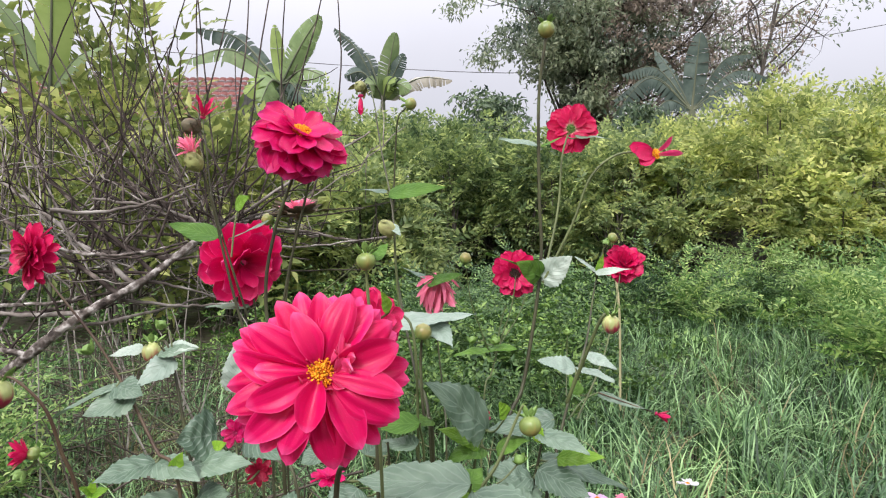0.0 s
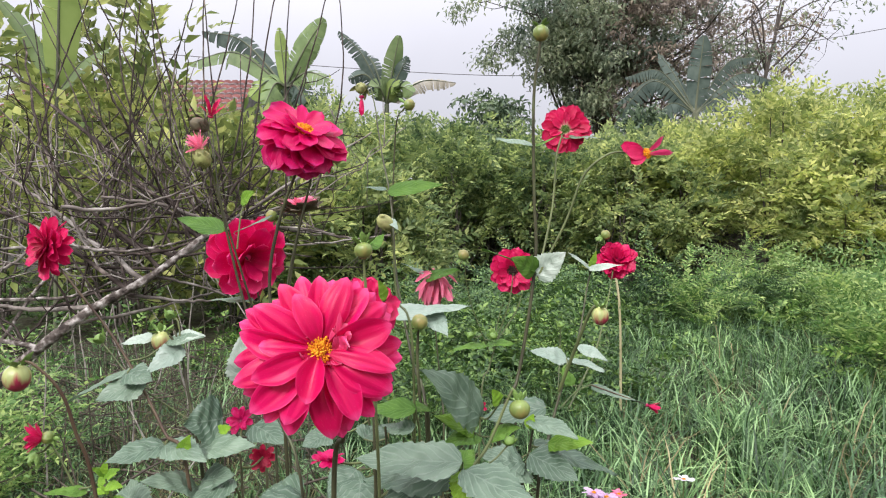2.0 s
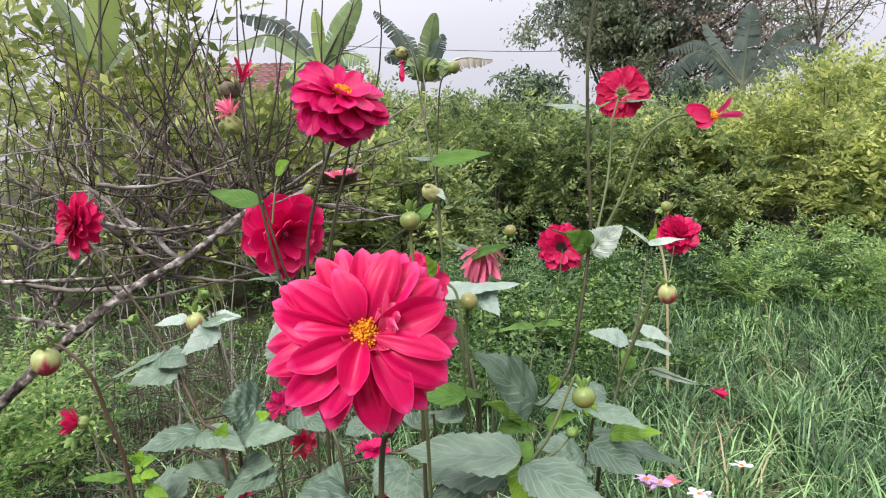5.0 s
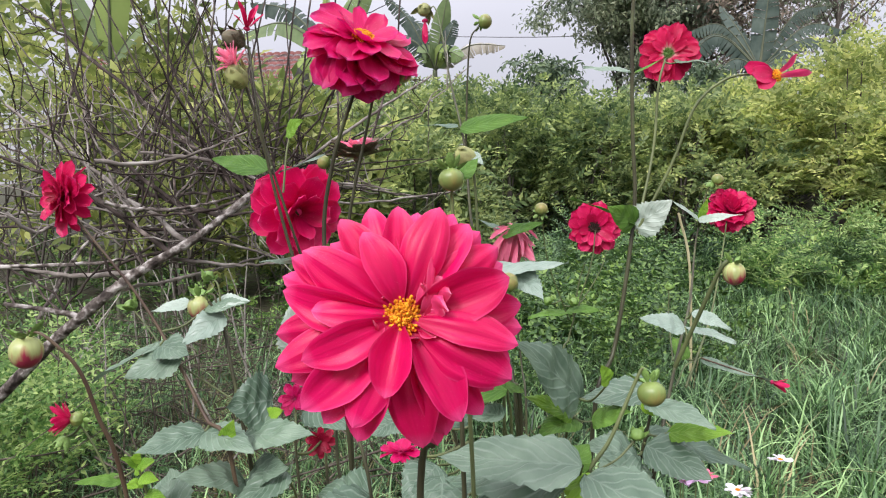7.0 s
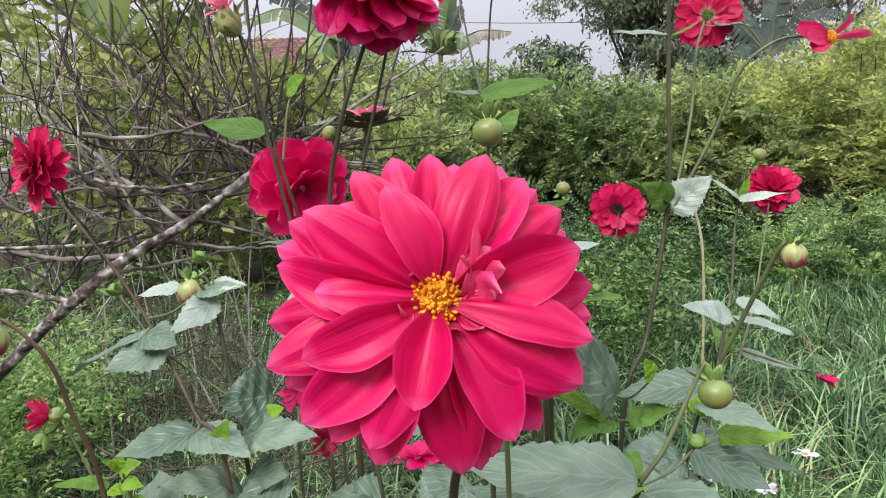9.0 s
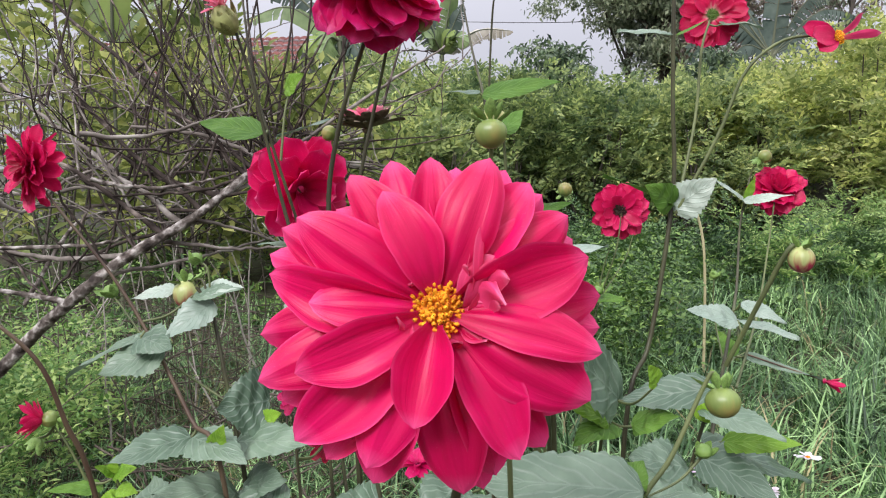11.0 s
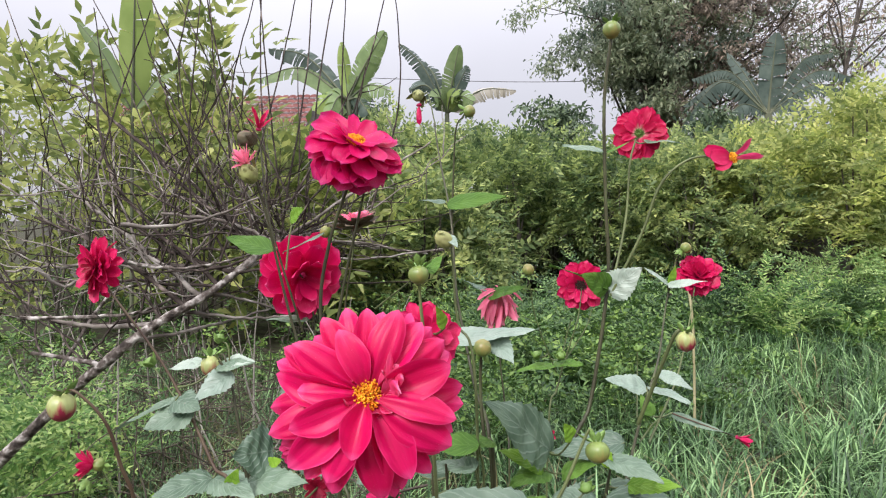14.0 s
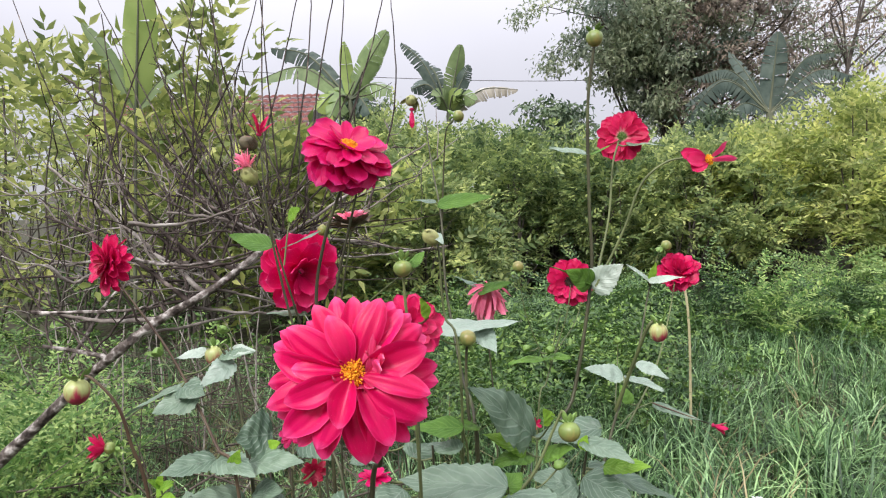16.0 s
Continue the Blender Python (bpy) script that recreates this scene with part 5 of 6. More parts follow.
for k, (az, rise, share, wide) in enumerate(((58, 14, 0.40, 1.0), (74, 24, 0.44, 1.0), (66, 40, 0.34, 1.2), (86, 18, 0.36, 0.9), (48, 30, 0.26, 1.1), (96, 34, 0.24, 1.1), (128, 12, 0.36, 0.9), (136, 30, 0.28, 1.1),
                                            (-118, 34, 0.32, 1.0), (-134, 46, 0.28, 1.2), (-104, 40, 0.26, 1.1), (-160, 44, 0.22, 1.3), (8, 44, 0.22, 1.2), (-36, 40, 0.2, 1.1), (24, 46, 0.22, 1.1), (-70, 40, 0.18, 1.2), (166, 48, 0.22, 1.3), (-148, 30, 0.3, 0.9), (120, 44, 0.34, 0.9), (142, 34, 0.3, 1.0), (62, 22, 0.46, 1.1), (70, 12, 0.5, 1.2), (79, 32, 0.42, 1.2), (84, 44, 0.36, 1.2), (54, 42, 0.34, 1.3), (92, 26, 0.34, 1.2), (68, 54, 0.3, 1.3), (76, 6, 0.5, 1.0))):
    hang("inner_petal", curls[k % 3], main_head, petal_pose(MAIN, MAIN_FACE, az, rise, MAIN_R * share * 0.8, wide, MAIN_R * 0.12, (k * 53) % 90 - 45))
hang("centre", disc_mesh(MAIN_R * 0.125, DISC), main_head, main_core @ Matrix.Translation((0, 0, MAIN_R * 0.05)), "orange-yellow centre")

# the full bloom above it
d = dahlia("tall dahlia with a full deep pink bloom facing up", [(-0.168, 0.650, 1.279), (-0.179, 0.655, 1.252), (-0.198, 0.660, 1.201), (-0.207, 0.660, 1.136), (-0.192, 0.650, 1.018)], 0.0034, 0.0024)
B_FACE = (0.38, -0.50, 0.76)
bloom(d, (-0.168, 0.645, 1.291), B_FACE, 0.043, ((13, -78, 0.82, 0), (15, -64, 0.92, 16), (15, -50, 0.98, 5), (15, -35, 1.0, 20), (14, -20, 0.98, 8), (12, -4, 0.9, 0), (10, 12, 0.78, 14), (7, 34, 0.58, 8)), ROSE, 3, label="full deep pink bloom", breadth=1.12)
twig(d, [(-0.161, 0.660, 1.267), (-0.171, 0.670, 1.233), (-0.187, 0.670, 1.168), (-0.200, 0.665, 1.092)], 0.0016, 0.0022)
bud(d, (-0.143, 0.670, 1.269), (0.5, -0.4, 0.3), 0.008, BUD_STRIPED, 4)

# the ragged dark red bloom by the bare tree
d = dahlia("dahlia with a ragged dark red bloom beside bare twigs", [(-0.449, 0.700, 1.177), (-0.429, 0.695, 1.153), (-0.383, 0.690, 1.096), (-0.350, 0.680, 1.050), (-0.313, 0.660, 0.997), (-0.283, 0.645, 0.945)], 0.0036, 0.0016, STEM_RED)
bloom(d, (-0.447, 0.700, 1.179), (-0.55, -0.75, 0.1), 0.031, ((11, -20, 0.95, 0), (11, 2, 1.0, 20), (10, 24, 0.85, 5), (8, 46, 0.6, 12)), CRIMSON, 8, disc=False, jitter=14)
bloom(d, (-0.444, 0.692, 1.180), (-0.55, -0.75, 0.1), 0.015, ((8, 35, 1, 0), (7, 60, 0.9, 20)), WINE, 9, name="inner_petals", disc=False, narrow=True, jitter=14)
leaf(d, (-0.339, 0.680, 1.043), (-0.382, 0.660, 1.032), 0.038, LEAF_GREY, (0.1, -0.6, 0.8), 0.15)
leaf(d, (-0.357, 0.680, 1.049), (-0.439, 0.700, 1.016), 0.026, LEAF_GREY, (0.1, -0.3, 0.9), 0.1)
leaf(d, (-0.357, 0.680, 1.049), (-0.326, 0.660, 1.052), 0.03, LEAF_GREY, (0.0, -0.6, 0.8), 0.2)
leaf(d, (-0.312, 0.655, 0.985), (-0.352, 0.620, 0.985), 0.036, LEAF_GREY, (0.0, -0.45, 0.9), 0.1)
leaf(d, (-0.310, 0.655, 0.984), (-0.262, 0.630, 0.984), 0.034, LEAF_GREY, (0.0, -0.5, 0.9), 0.15)
leaf(d, (-0.293, 0.650, 0.980), (-0.280, 0.640, 1.002), 0.014, LEAF_LIME, (0.2, -0.9, 0.3), 0.05)
leaf(d, (-0.325, 0.700, 1.079), (-0.284, 0.690, 1.088), 0.02, LEAF_GREY, (0, -0.4, 0.9), 0.05)

# bud between leaves on the stalk beside it
d = dahlia("dahlia stalk with a half-open bud between grey-green leaves", [(-0.323, 0.700, 1.086), (-0.312, 0.700, 1.068), (-0.301, 0.690, 1.028), (-0.289, 0.680, 0.978), (-0.279, 0.670, 0.929)], 0.0038, 0.0022)
bud(d, (-0.336, 0.710, 1.079), (0.05, -0.12, -1), 0.0115, BUD_STRIPED, 6)
twig(d, [(-0.333, 0.710, 1.089), (-0.320, 0.705, 1.090), (-0.314, 0.700, 1.072)], 0.0014, 0.0018)
leaf(d, (-0.310, 0.700, 1.074), (-0.335, 0.670, 1.055), 0.027, LEAF_PALE, (0.1, -0.5, 0.8), 0.08)
leaf(d, (-0.345, 0.710, 1.081), (-0.377, 0.700, 1.078), 0.02, LEAF_PALE, (0, -0.45, 0.9), 0.1)
leaf(d, (-0.326, 0.710, 1.079), (-0.283, 0.690, 1.090), 0.022, LEAF_PALE, (0, -0.4, 0.9), 0.1)
bud(d, (-0.327, 0.710, 1.106), (0.2, -0.1, 1), 0.006, SEPAL, 16, "small_bud", 5)
twig(d, [(-0.328, 0.710, 1.103), (-0.316, 0.705, 1.100), (-0.312, 0.700, 1.074)], 0.0011, 0.0014, STEM_GREEN)
bud(d, (-0.418, 0.740, 1.074), (-0.3, -0.3, 0.8), 0.007, SEPAL, 17, "small_bud", 5)
twig(d, [(-0.417, 0.740, 1.071), (-0.403, 0.730, 1.063), (-0.357, 0.700, 1.033), (-0.302, 0.690, 1.001)], 0.001, 0.0014, STEM_GREEN)
leaf(d, (-0.267, 0.690, 1.001), (-0.293, 0.660, 1.006), 0.052, LEAF_GREY, (0.1, -0.9, 0.4), 0.1)
leaf(d, (-0.285, 0.675, 0.971), (-0.219, 0.640, 0.995), 0.036, LEAF_GREY, (0, -0.6, 0.8), 0.15)
leaf(d, (-0.269, 0.680, 0.989), (-0.251, 0.670, 1.000), 0.014, LEAF_LIME, (0.2, -0.9, 0.3), 0.05)
leaf(d, (-0.281, 0.670, 0.938), (-0.243, 0.640, 0.967), 0.036, LEAF_GREY, (0, -0.7, 0.7), 0.15)
leaf(d, (-0.286, 0.660, 0.938), (-0.306, 0.600, 0.978), 0.036, LEAF_GREY, (0, -0.6, 0.8), 0.15)

# nodding bud on a reddish stalk
d = dahlia("dahlia stalk with a nodding striped bud on reddish stem", [(-0.412, 0.600, 1.084), (-0.400, 0.600, 1.080), (-0.381, 0.605, 1.055), (-0.372, 0.610, 1.017), (-0.358, 0.620, 0.929)], 0.0038, 0.0018, STEM_RED)
bud(d, (-0.416, 0.600, 1.069), (0.05, -0.15, -1), 0.0128, BUD_STRIPED, 7)
d = dahlia("dahlia stalk with a small half-open red bud", [(-0.468, 0.720, 0.966), (-0.456, 0.720, 0.949), (-0.439, 0.720, 0.910), (-0.428, 0.720, 0.878)], 0.003, 0.0014, STEM_GREEN)
bloom(d, (-0.469, 0.715, 0.971), (-0.75, -0.35, 0.1), 0.021, ((9, 40, 0.9, 0), (8, 62, 1.0, 20)), CRIMSON, 10, "half_open_flower", False, narrow=True, calyx=True)
bud(d, (-0.4655, 0.717, 0.9705), (-0.75, -0.35, 0.1), 0.0078, BUD_GREEN, 48, "flower_cup", 5)
bud(d, (-0.483, 0.720, 0.947), (-0.4, -0.3, -0.7), 0.007, SEPAL, 18, "small_bud", 6)
leaf(d, (-0.427, 0.720, 0.907), (-0.461, 0.700, 0.919), 0.02, LEAF_GREEN, (0, -0.4, 0.9), 0.15)
leaf(d, (-0.413, 0.720, 0.920), (-0.385, 0.700, 0.939), 0.015, LEAF_LIME, (0, -0.7, 0.6), 0.1)
leaf(d, (-0.350, 0.660, 0.908), (-0.371, 0.700, 0.933), 0.05, LEAF_GREY, (0, -0.9, 0.4), 0.1)

# the two withered heads on paired stalks
d = dahlia("dahlia stalks with two withered green and pink heads", [(-0.254, 0.635, 1.259), (-0.247, 0.640, 1.227), (-0.238, 0.645, 1.175), (-0.227, 0.645, 1.128), (-0.195, 0.630, 1.030), (-0.162, 0.600, 0.947)], 0.0026, 0.0018)
bud(d, (-0.258, 0.630, 1.264), (-0.35, -0.4, 0.7), 0.0085, BUD_DRY, 11, "withered_head", 13, 1.15, clasp=True)
bloom(d, (-0.260, 0.632, 1.273), (-0.35, -0.4, 0.7), 0.017, ((8, 30, 0.8, 0), (8, 55, 0.9, 20), (5, 78, 1.0, 0)), FADED, 12, "shrivelled_petals", False, narrow=True, jitter=22, breadth=0.6)
twig(d, [(-0.263, 0.670, 1.292), (-0.254, 0.660, 1.233), (-0.242, 0.655, 1.191), (-0.224, 0.660, 1.123)], 0.0012, 0.0017)
bud(d, (-0.275, 0.670, 1.299), (-0.5, -0.5, 0.2), 0.0085, BUD_BROWN, 13, "withered_head", 11, 1.15, clasp=True)
bloom(d, (-0.266, 0.675, 1.309), (0.3, -0.4, 0.9), 0.017, ((4, 50, 0.9, 10), (4, 74, 1.2, 50)), CRIMSON, 14, "last_petals", False, narrow=True, jitter=22, breadth=0.7)
leaf(d, (-0.245, 0.650, 1.196), (-0.309, 0.690, 1.210), 0.020, LEAF_GREEN, (0.1, -0.8, 0.5), 0.05)
leaf(d, (-0.237, 0.650, 1.197), (-0.219, 0.720, 1.209), 0.012, LEAF_GREY, (-0.3, -0.1, 0.9), -0.05)
twig(d, [(-0.229, 0.660, 1.227), (-0.232, 0.655, 1.212), (-0.234, 0.648, 1.180)], 0.001, 0.0014, STEM_GREEN)
leaf(d, (-0.233, 0.660, 1.225), (-0.218, 0.650, 1.235), 0.015, LEAF_LIME, (0.1, -0.9, 0.4), 0.05)

# crimson bloom behind those stalks
d = dahlia("dahlia with a crimson double bloom behind paired stalks", [(-0.299, 0.915, 1.142), (-0.290, 0.910, 1.073), (-0.284, 0.900, 0.974), (-0.269, 0.860, 0.826)], 0.004, 0.002)
bloom(d, (-0.302, 0.900, 1.151), (0.6, -0.6, -0.12), 0.054, ((9, -14, 1.0, 0), (9, 8, 1.0, 20), (8, 32, 0.9, 5), (7, 55, 0.7, 12)), PINK, 15, disc=False, jitter=14, breadth=1.15)
leaf(d, (-0.296, 0.900, 1.090), (-0.361, 0.920, 1.094), 0.024, LEAF_GREY, (0, -0.4, 0.9), 0.1)
leaf(d, (-0.301, 0.880, 0.988), (-0.308, 0.880, 1.048), 0.05, LEAF_PALE, (0.4, -0.9, 0.2), 0.1)

# the cup-shaped fading bloom
d = dahlia("dahlia with a small fading cup-shaped bloom", [(-0.225, 0.875, 1.217), (-0.229, 0.875, 1.182), (-0.243, 0.875, 1.079), (-0.236, 0.850, 0.877)], 0.003, 0.0016)
bloom(d, (-0.223, 0.870, 1.220), (-0.05, -0.12, 0.97), 0.024, ((8, 22, 0.95, 0), (7, 40, 0.8, 20), (5, 62, 0.6, 8)), FADED, 17, "fading_flower", False, jitter=16)
bloom(d, (-0.223, 0.870, 1.212), (-0.05, -0.12, 0.97), 0.034, ((12, 24, 1.0, 10), (11, 34, 0.9, 0)), BUD_BROWN, 16, "withered_outer_petals", False, breadth=1.1)
bud(d, (-0.264, 0.880, 1.208), (-0.5, -0.5, 0.4), 0.009, BUD_GREEN, 19, "small_bud", 6)

# hidden pink bloom behind the large one
d = dahlia("dahlia with a pink bloom half hidden behind a larger one", [(-0.103, 0.600, 1.139), (-0.102, 0.600, 1.085), (-0.096, 0.580, 0.993)], 0.0036, 0.0024)
bloom(d, (-0.104, 0.585, 1.134), (0.25, -0.8, 0.35), 0.028, ((9, -10, 1.0, 0), (9, 10, 0.95, 18), (8, 30, 0.8, 5), (7, 52, 0.6, 9)), CRIMSON, 18, disc=False)
leaf(d, (-0.085, 0.560, 1.145), (-0.089, 0.550, 1.162), 0.010, LEAF_LIME, (0.5, -0.8, 0.2), 0.05)

# the round green bud over the large bloom
d = dahlia("dahlia stalk with a round green bud", [(-0.096, 0.512, 1.184), (-0.096, 0.515, 1.171), (-0.093, 0.520, 1.121), (-0.087, 0.530, 0.978)], 0.003, 0.0016, STEM_GREEN)
bud(d, (-0.096, 0.509, 1.189), (0.05, -0.25, -0.95), 0.0076, BUD_GREEN, 20, sepals=8)
leaf(d, (-0.093, 0.515, 1.191), (-0.083, 0.530, 1.198), 0.012, LEAF_GREEN, (0.2, -0.5, 0.9), -0.2)

# the forked stalk with the spent head
d = dahlia("tall forked dahlia stalk with a spent head and buds", [(-0.132, 0.930, 1.346), (-0.121, 0.900, 1.291), (-0.105, 0.860, 1.221), (-0.097, 0.830, 1.135), (-0.075, 0.780, 1.043), (-0.055, 0.720, 0.968)], 0.0042, 0.0016)
twig(d, [(-0.155, 0.950, 1.368), (-0.143, 0.950, 1.389), (-0.130, 0.930, 1.342)], 0.0012, 0.0014, STEM_GREEN)
bud(d, (-0.155, 0.950, 1.386), (-0.2, -0.5, -0.5), 0.0085, BUD_DRY, 21, "spent_head", 8, 1.1, clasp=True)
bloom(d, (-0.154, 0.950, 1.372), (0.05, -0.2, -1), 0.024, ((2, 70, 1.0, 170),), CRIMSON, 22, "last_petals", False, narrow=True)
twig(d, [(-0.087, 0.855, 1.344), (-0.097, 0.855, 1.331), (-0.101, 0.860, 1.291), (-0.104, 0.860, 1.217)], 0.0012, 0.0018)
bud(d, (-0.082, 0.855, 1.348), (0.6, -0.3, -0.1), 0.0085, BUD_GREEN, 23, "small_bud", 6)
leaf(d, (-0.109, 0.860, 1.239), (-0.040, 0.830, 1.249), 0.025, LEAF_GREEN, (-0.1, -0.85, 0.45), 0.06)
leaf(d, (-0.112, 0.860, 1.240), (-0.147, 0.880, 1.248), 0.012, LEAF_GREY, (-0.1, -0.3, 0.9), 0.1)
d = dahlia("dahlia stalk with a withered drooping bud", [(-0.091, 0.690, 1.204), (-0.089, 0.690, 1.178), (-0.085, 0.690, 1.127), (-0.068, 0.680, 1.055)], 0.003, 0.0016, STEM_GREEN)
bud(d, (-0.096, 0.675, 1.205), (0.6, -0.3, -0.4), 0.0085, BUD_DRY, 24, "withered_head", 7, 1.2, clasp=True)
leaf(d, (-0.094, 0.680, 1.208), (-0.082, 0.660, 1.200), 0.010, LEAF_PALE, (0.2, -0.9, 0.3), 0.1)
twig(d, [(-0.111, 0.700, 1.180), (-0.127, 0.710, 1.168), (-0.174, 0.740, 1.132)], 0.001, 0.0014, STEM_GREEN)

# pale leaf and bud beside the large bloom
d = dahlia("dahlia stalk with a pale round bud under a silvery leaf", [(-0.065, 0.720, 1.090), (-0.066, 0.720, 1.057), (-0.062, 0.710, 1.011), (-0.053, 0.700, 0.970)], 0.0042, 0.0026)
bud(d, (-0.063, 0.705, 1.100), (0.1, -0.6, 0.5), 0.0098, BUD_GREEN, 25, sepals=5)
leaf(d, (-0.103, 0.72, 1.102), (-0.007, 0.755, 1.111), 0.044, LEAF_PALE, (0.05, -0.3, 0.95), 0.03)
leaf(d, (-0.059, 0.75, 1.103), (-0.034, 0.7, 1.088), 0.030, LEAF_PALE, (0.2, -0.7, 0.6), 0.1)
leaf(d, (-0.055, 0.700, 1.009), (-0.098, 0.660, 1.021), 0.032, LEAF_GREEN, (0, 0.2, 0.9), 0.1)

# the wilted spidery bloom
d = dahlia("dahlia with a pale wilted spidery bloom", [(-0.052, 0.985, 1.078), (-0.050, 0.980, 1.029), (-0.042, 0.960, 0.951), (-0.038, 0.920, 0.882)], 0.003, 0.0016)
bloom(d, (-0.050, 0.970, 1.124), (0.1, -0.3, 0.9), 0.046, ((9, -78, 1.0, 0), (10, -58, 1.05, 20), (9, -36, 0.95, 7), (8, -10, 0.7, 12), (6, 20, 0.4, 0)), FADED, 26, "wilted_flower", False, narrow=True, jitter=24, breadth=0.5, limp=True)
leaf(d, (-0.065, 0.970, 1.115), (-0.017, 0.930, 1.134), 0.022, LEAF_GREEN, (-0.1, -0.5, 0.8), 0.05)
leaf(d, (-0.064, 0.980, 1.119), (-0.103, 1.000, 1.137), 0.016, LEAF_GREY, (0, -0.3, 0.9), 0.05)

# crimson bloom seen from behind, and its small bud
d = dahlia("dahlia with a crimson bloom turned away", [(0.091, 1.235, 1.096), (0.083, 1.225, 1.043), (0.063, 1.220, 0.981), (0.044, 1.200, 0.923), (0.028, 1.160, 0.877)], 0.0034, 0.0016, STEM_GREEN)
bloom(d, (0.091, 1.250, 1.099), (0.05, -0.9, 0.12), 0.042, ((13, -4, 1.0, 0), (13, 12, 0.98, 13), (11, 30, 0.75, 5)), CRIMSON, 27, eye=DARK_EYE)
twig(d, [(0.072, 1.220, 1.044), (0.063, 1.220, 1.013), (0.052, 1.210, 0.957)], 0.0014, 0.0018, STEM_GREEN)
twig(d, [(0.111, 1.240, 1.064), (0.095, 1.230, 1.022), (0.052, 1.210, 0.962)], 0.0012, 0.0016, STEM_GREEN)
bud(d, (-0.006, 1.115, 1.139), (0, -0.5, 0.6), 0.011, BUD_GREEN, 28, "small_bud", 6)
twig(d, [(-0.005, 1.120, 1.127), (0.008, 1.160, 1.053), (0.044, 1.200, 0.954)], 0.0012, 0.0016, STEM_GREEN)
leaf(d, (0.044, 1.200, 0.967), (0.083, 1.150, 0.983), 0.03, LEAF_GREEN, (0, -0.4, 0.9), 0.1)
leaf(d, (0.041, 1.200, 0.964), (-0.024, 1.150, 0.972), 0.03, LEAF_GREEN, (0, -0.4, 0.9), 0.1)
bud(d, (0.049, 1.180, 0.987), (0, -0.4, 0.9), 0.008, SEPAL, 29, "small_bud", 8, clasp=True)
bud(d, (0.009, 1.180, 0.989), (-0.3, -0.4, 0.7), 0.008, SEPAL, 30, "small_bud", 6)

# the tallest stalk, with its top bud, a bloom from behind and a nodding half-bare bloom
d = dahlia("tallest dahlia stalk with a top bud and two turned blooms", [(0.095, 0.945, 1.452), (0.087, 0.950, 1.369), (0.089, 0.950, 1.240), (0.091, 0.945, 1.139), (0.066, 0.920, 0.987), (0.037, 0.890, 0.906)], 0.0048, 0.0038)
bud(d, (0.095, 0.943, 1.460), (0.05, -0.25, -0.95), 0.0128, BUD_GREEN, 31, "top_bud", 6, 0.95)
twig(d, [(0.134, 0.985, 1.326), (0.125, 0.980, 1.292), (0.118, 0.970, 1.217), (0.095, 0.945, 1.124)], 0.0022, 0.003, STEM_GREEN)
bloom(d, (0.141, 1.000, 1.335), (-0.1, -0.85, 0.08), 0.038, ((11, -4, 0.9, 0), (12, 8, 0.86, 18), (6, 20, 0.64, 5)), BACK, 32, eye=SEPAL)
leaf(d, (0.088, 0.950, 1.304), (0.038, 1.000, 1.323), 0.026, LEAF_GREY, (0, -0.35, 0.9), 0.05)
leaf(d, (0.090, 0.950, 1.307), (0.130, 0.940, 1.322), 0.007, LEAF_GREEN, (0, -0.5, 0.8), -0.1)
leaf(d, (0.145, 0.980, 1.316), (0.206, 1.020, 1.328), 0.026, LEAF_GREY, (0, -0.3, 0.9), 0.15)
twig(d, [(0.221, 0.920, 1.296), (0.186, 0.925, 1.292), (0.154, 0.930, 1.263), (0.132, 0.935, 1.201), (0.094, 0.942, 1.120)], 0.0022, 0.0032, STEM_GREEN)
J = (0.237, 0.920, 1.293)
bloom(d, J, (0.45, -0.75, 0.25), 0.034, ((3, -6, 1.0, -115),), CRIMSON, 33, "half_bare_flower", True, jitter=6, arc=60.0)
bloom(d, J, (0.95, -0.25, 0.3), 0.030, ((2, 76, 1.2, 40),), CURLED, 34, "last_petals", True, narrow=True)
leaf(d, (0.091, 0.945, 1.124), (0.131, 0.930, 1.157), 0.042, LEAF_PALE, (0.3, -0.85, 0.4), 0.1)
leaf(d, (0.092, 0.945, 1.125), (0.017, 0.930, 1.165), 0.030, LEAF_GREEN, (-0.1, -0.2, 0.9), 0.08)
leaf(d, (0.090, 0.945, 1.131), (0.056, 0.900, 1.150), 0.034, LEAF_GREEN, (-0.4, -0.8, 0.4), 0.15)

# stalk of the striped bud and the rose-shaped bloom
d = dahlia("dahlia with a rose-shaped red bloom and a striped bud", [(0.191, 1.000, 1.161), (0.171, 0.970, 1.105), (0.145, 0.900, 1.046), (0.110, 0.820, 1.006), (0.080, 0.760, 0.945), (0.067, 0.740, 0.889)], 0.0044, 0.0016)
bloom(d, (0.221, 1.000, 1.141), (-0.1, -0.7, 0.6), 0.0275, ((13, -25, 1.0, 0), (13, 0, 1.05, 14), (12, 24, 1.0, 5), (11, 46, 0.9, 12), (8, 66, 0.75, 0)), CRIMSON, 35, disc=False)
twig(d, [(0.212, 0.985, 1.128), (0.198, 0.960, 1.082), (0.167, 0.900, 1.023), (0.113, 0.800, 0.978)], 0.0014, 0.002, STEM_GREEN)
bud(d, (0.201, 0.990, 1.179), (0.5, -0.2, 0.5), 0.0085, BUD_GREEN, 36, "small_bud", 6)
twig(d, [(0.198, 0.990, 1.176), (0.191, 0.995, 1.166), (0.188, 1.000, 1.151)], 0.0012, 0.0014, STEM_GREEN)
leaf(d, (0.176, 0.970, 1.129), (0.143, 0.970, 1.155), 0.012, LEAF_PALE, (0.2, -0.4, 0.9), 0.05)
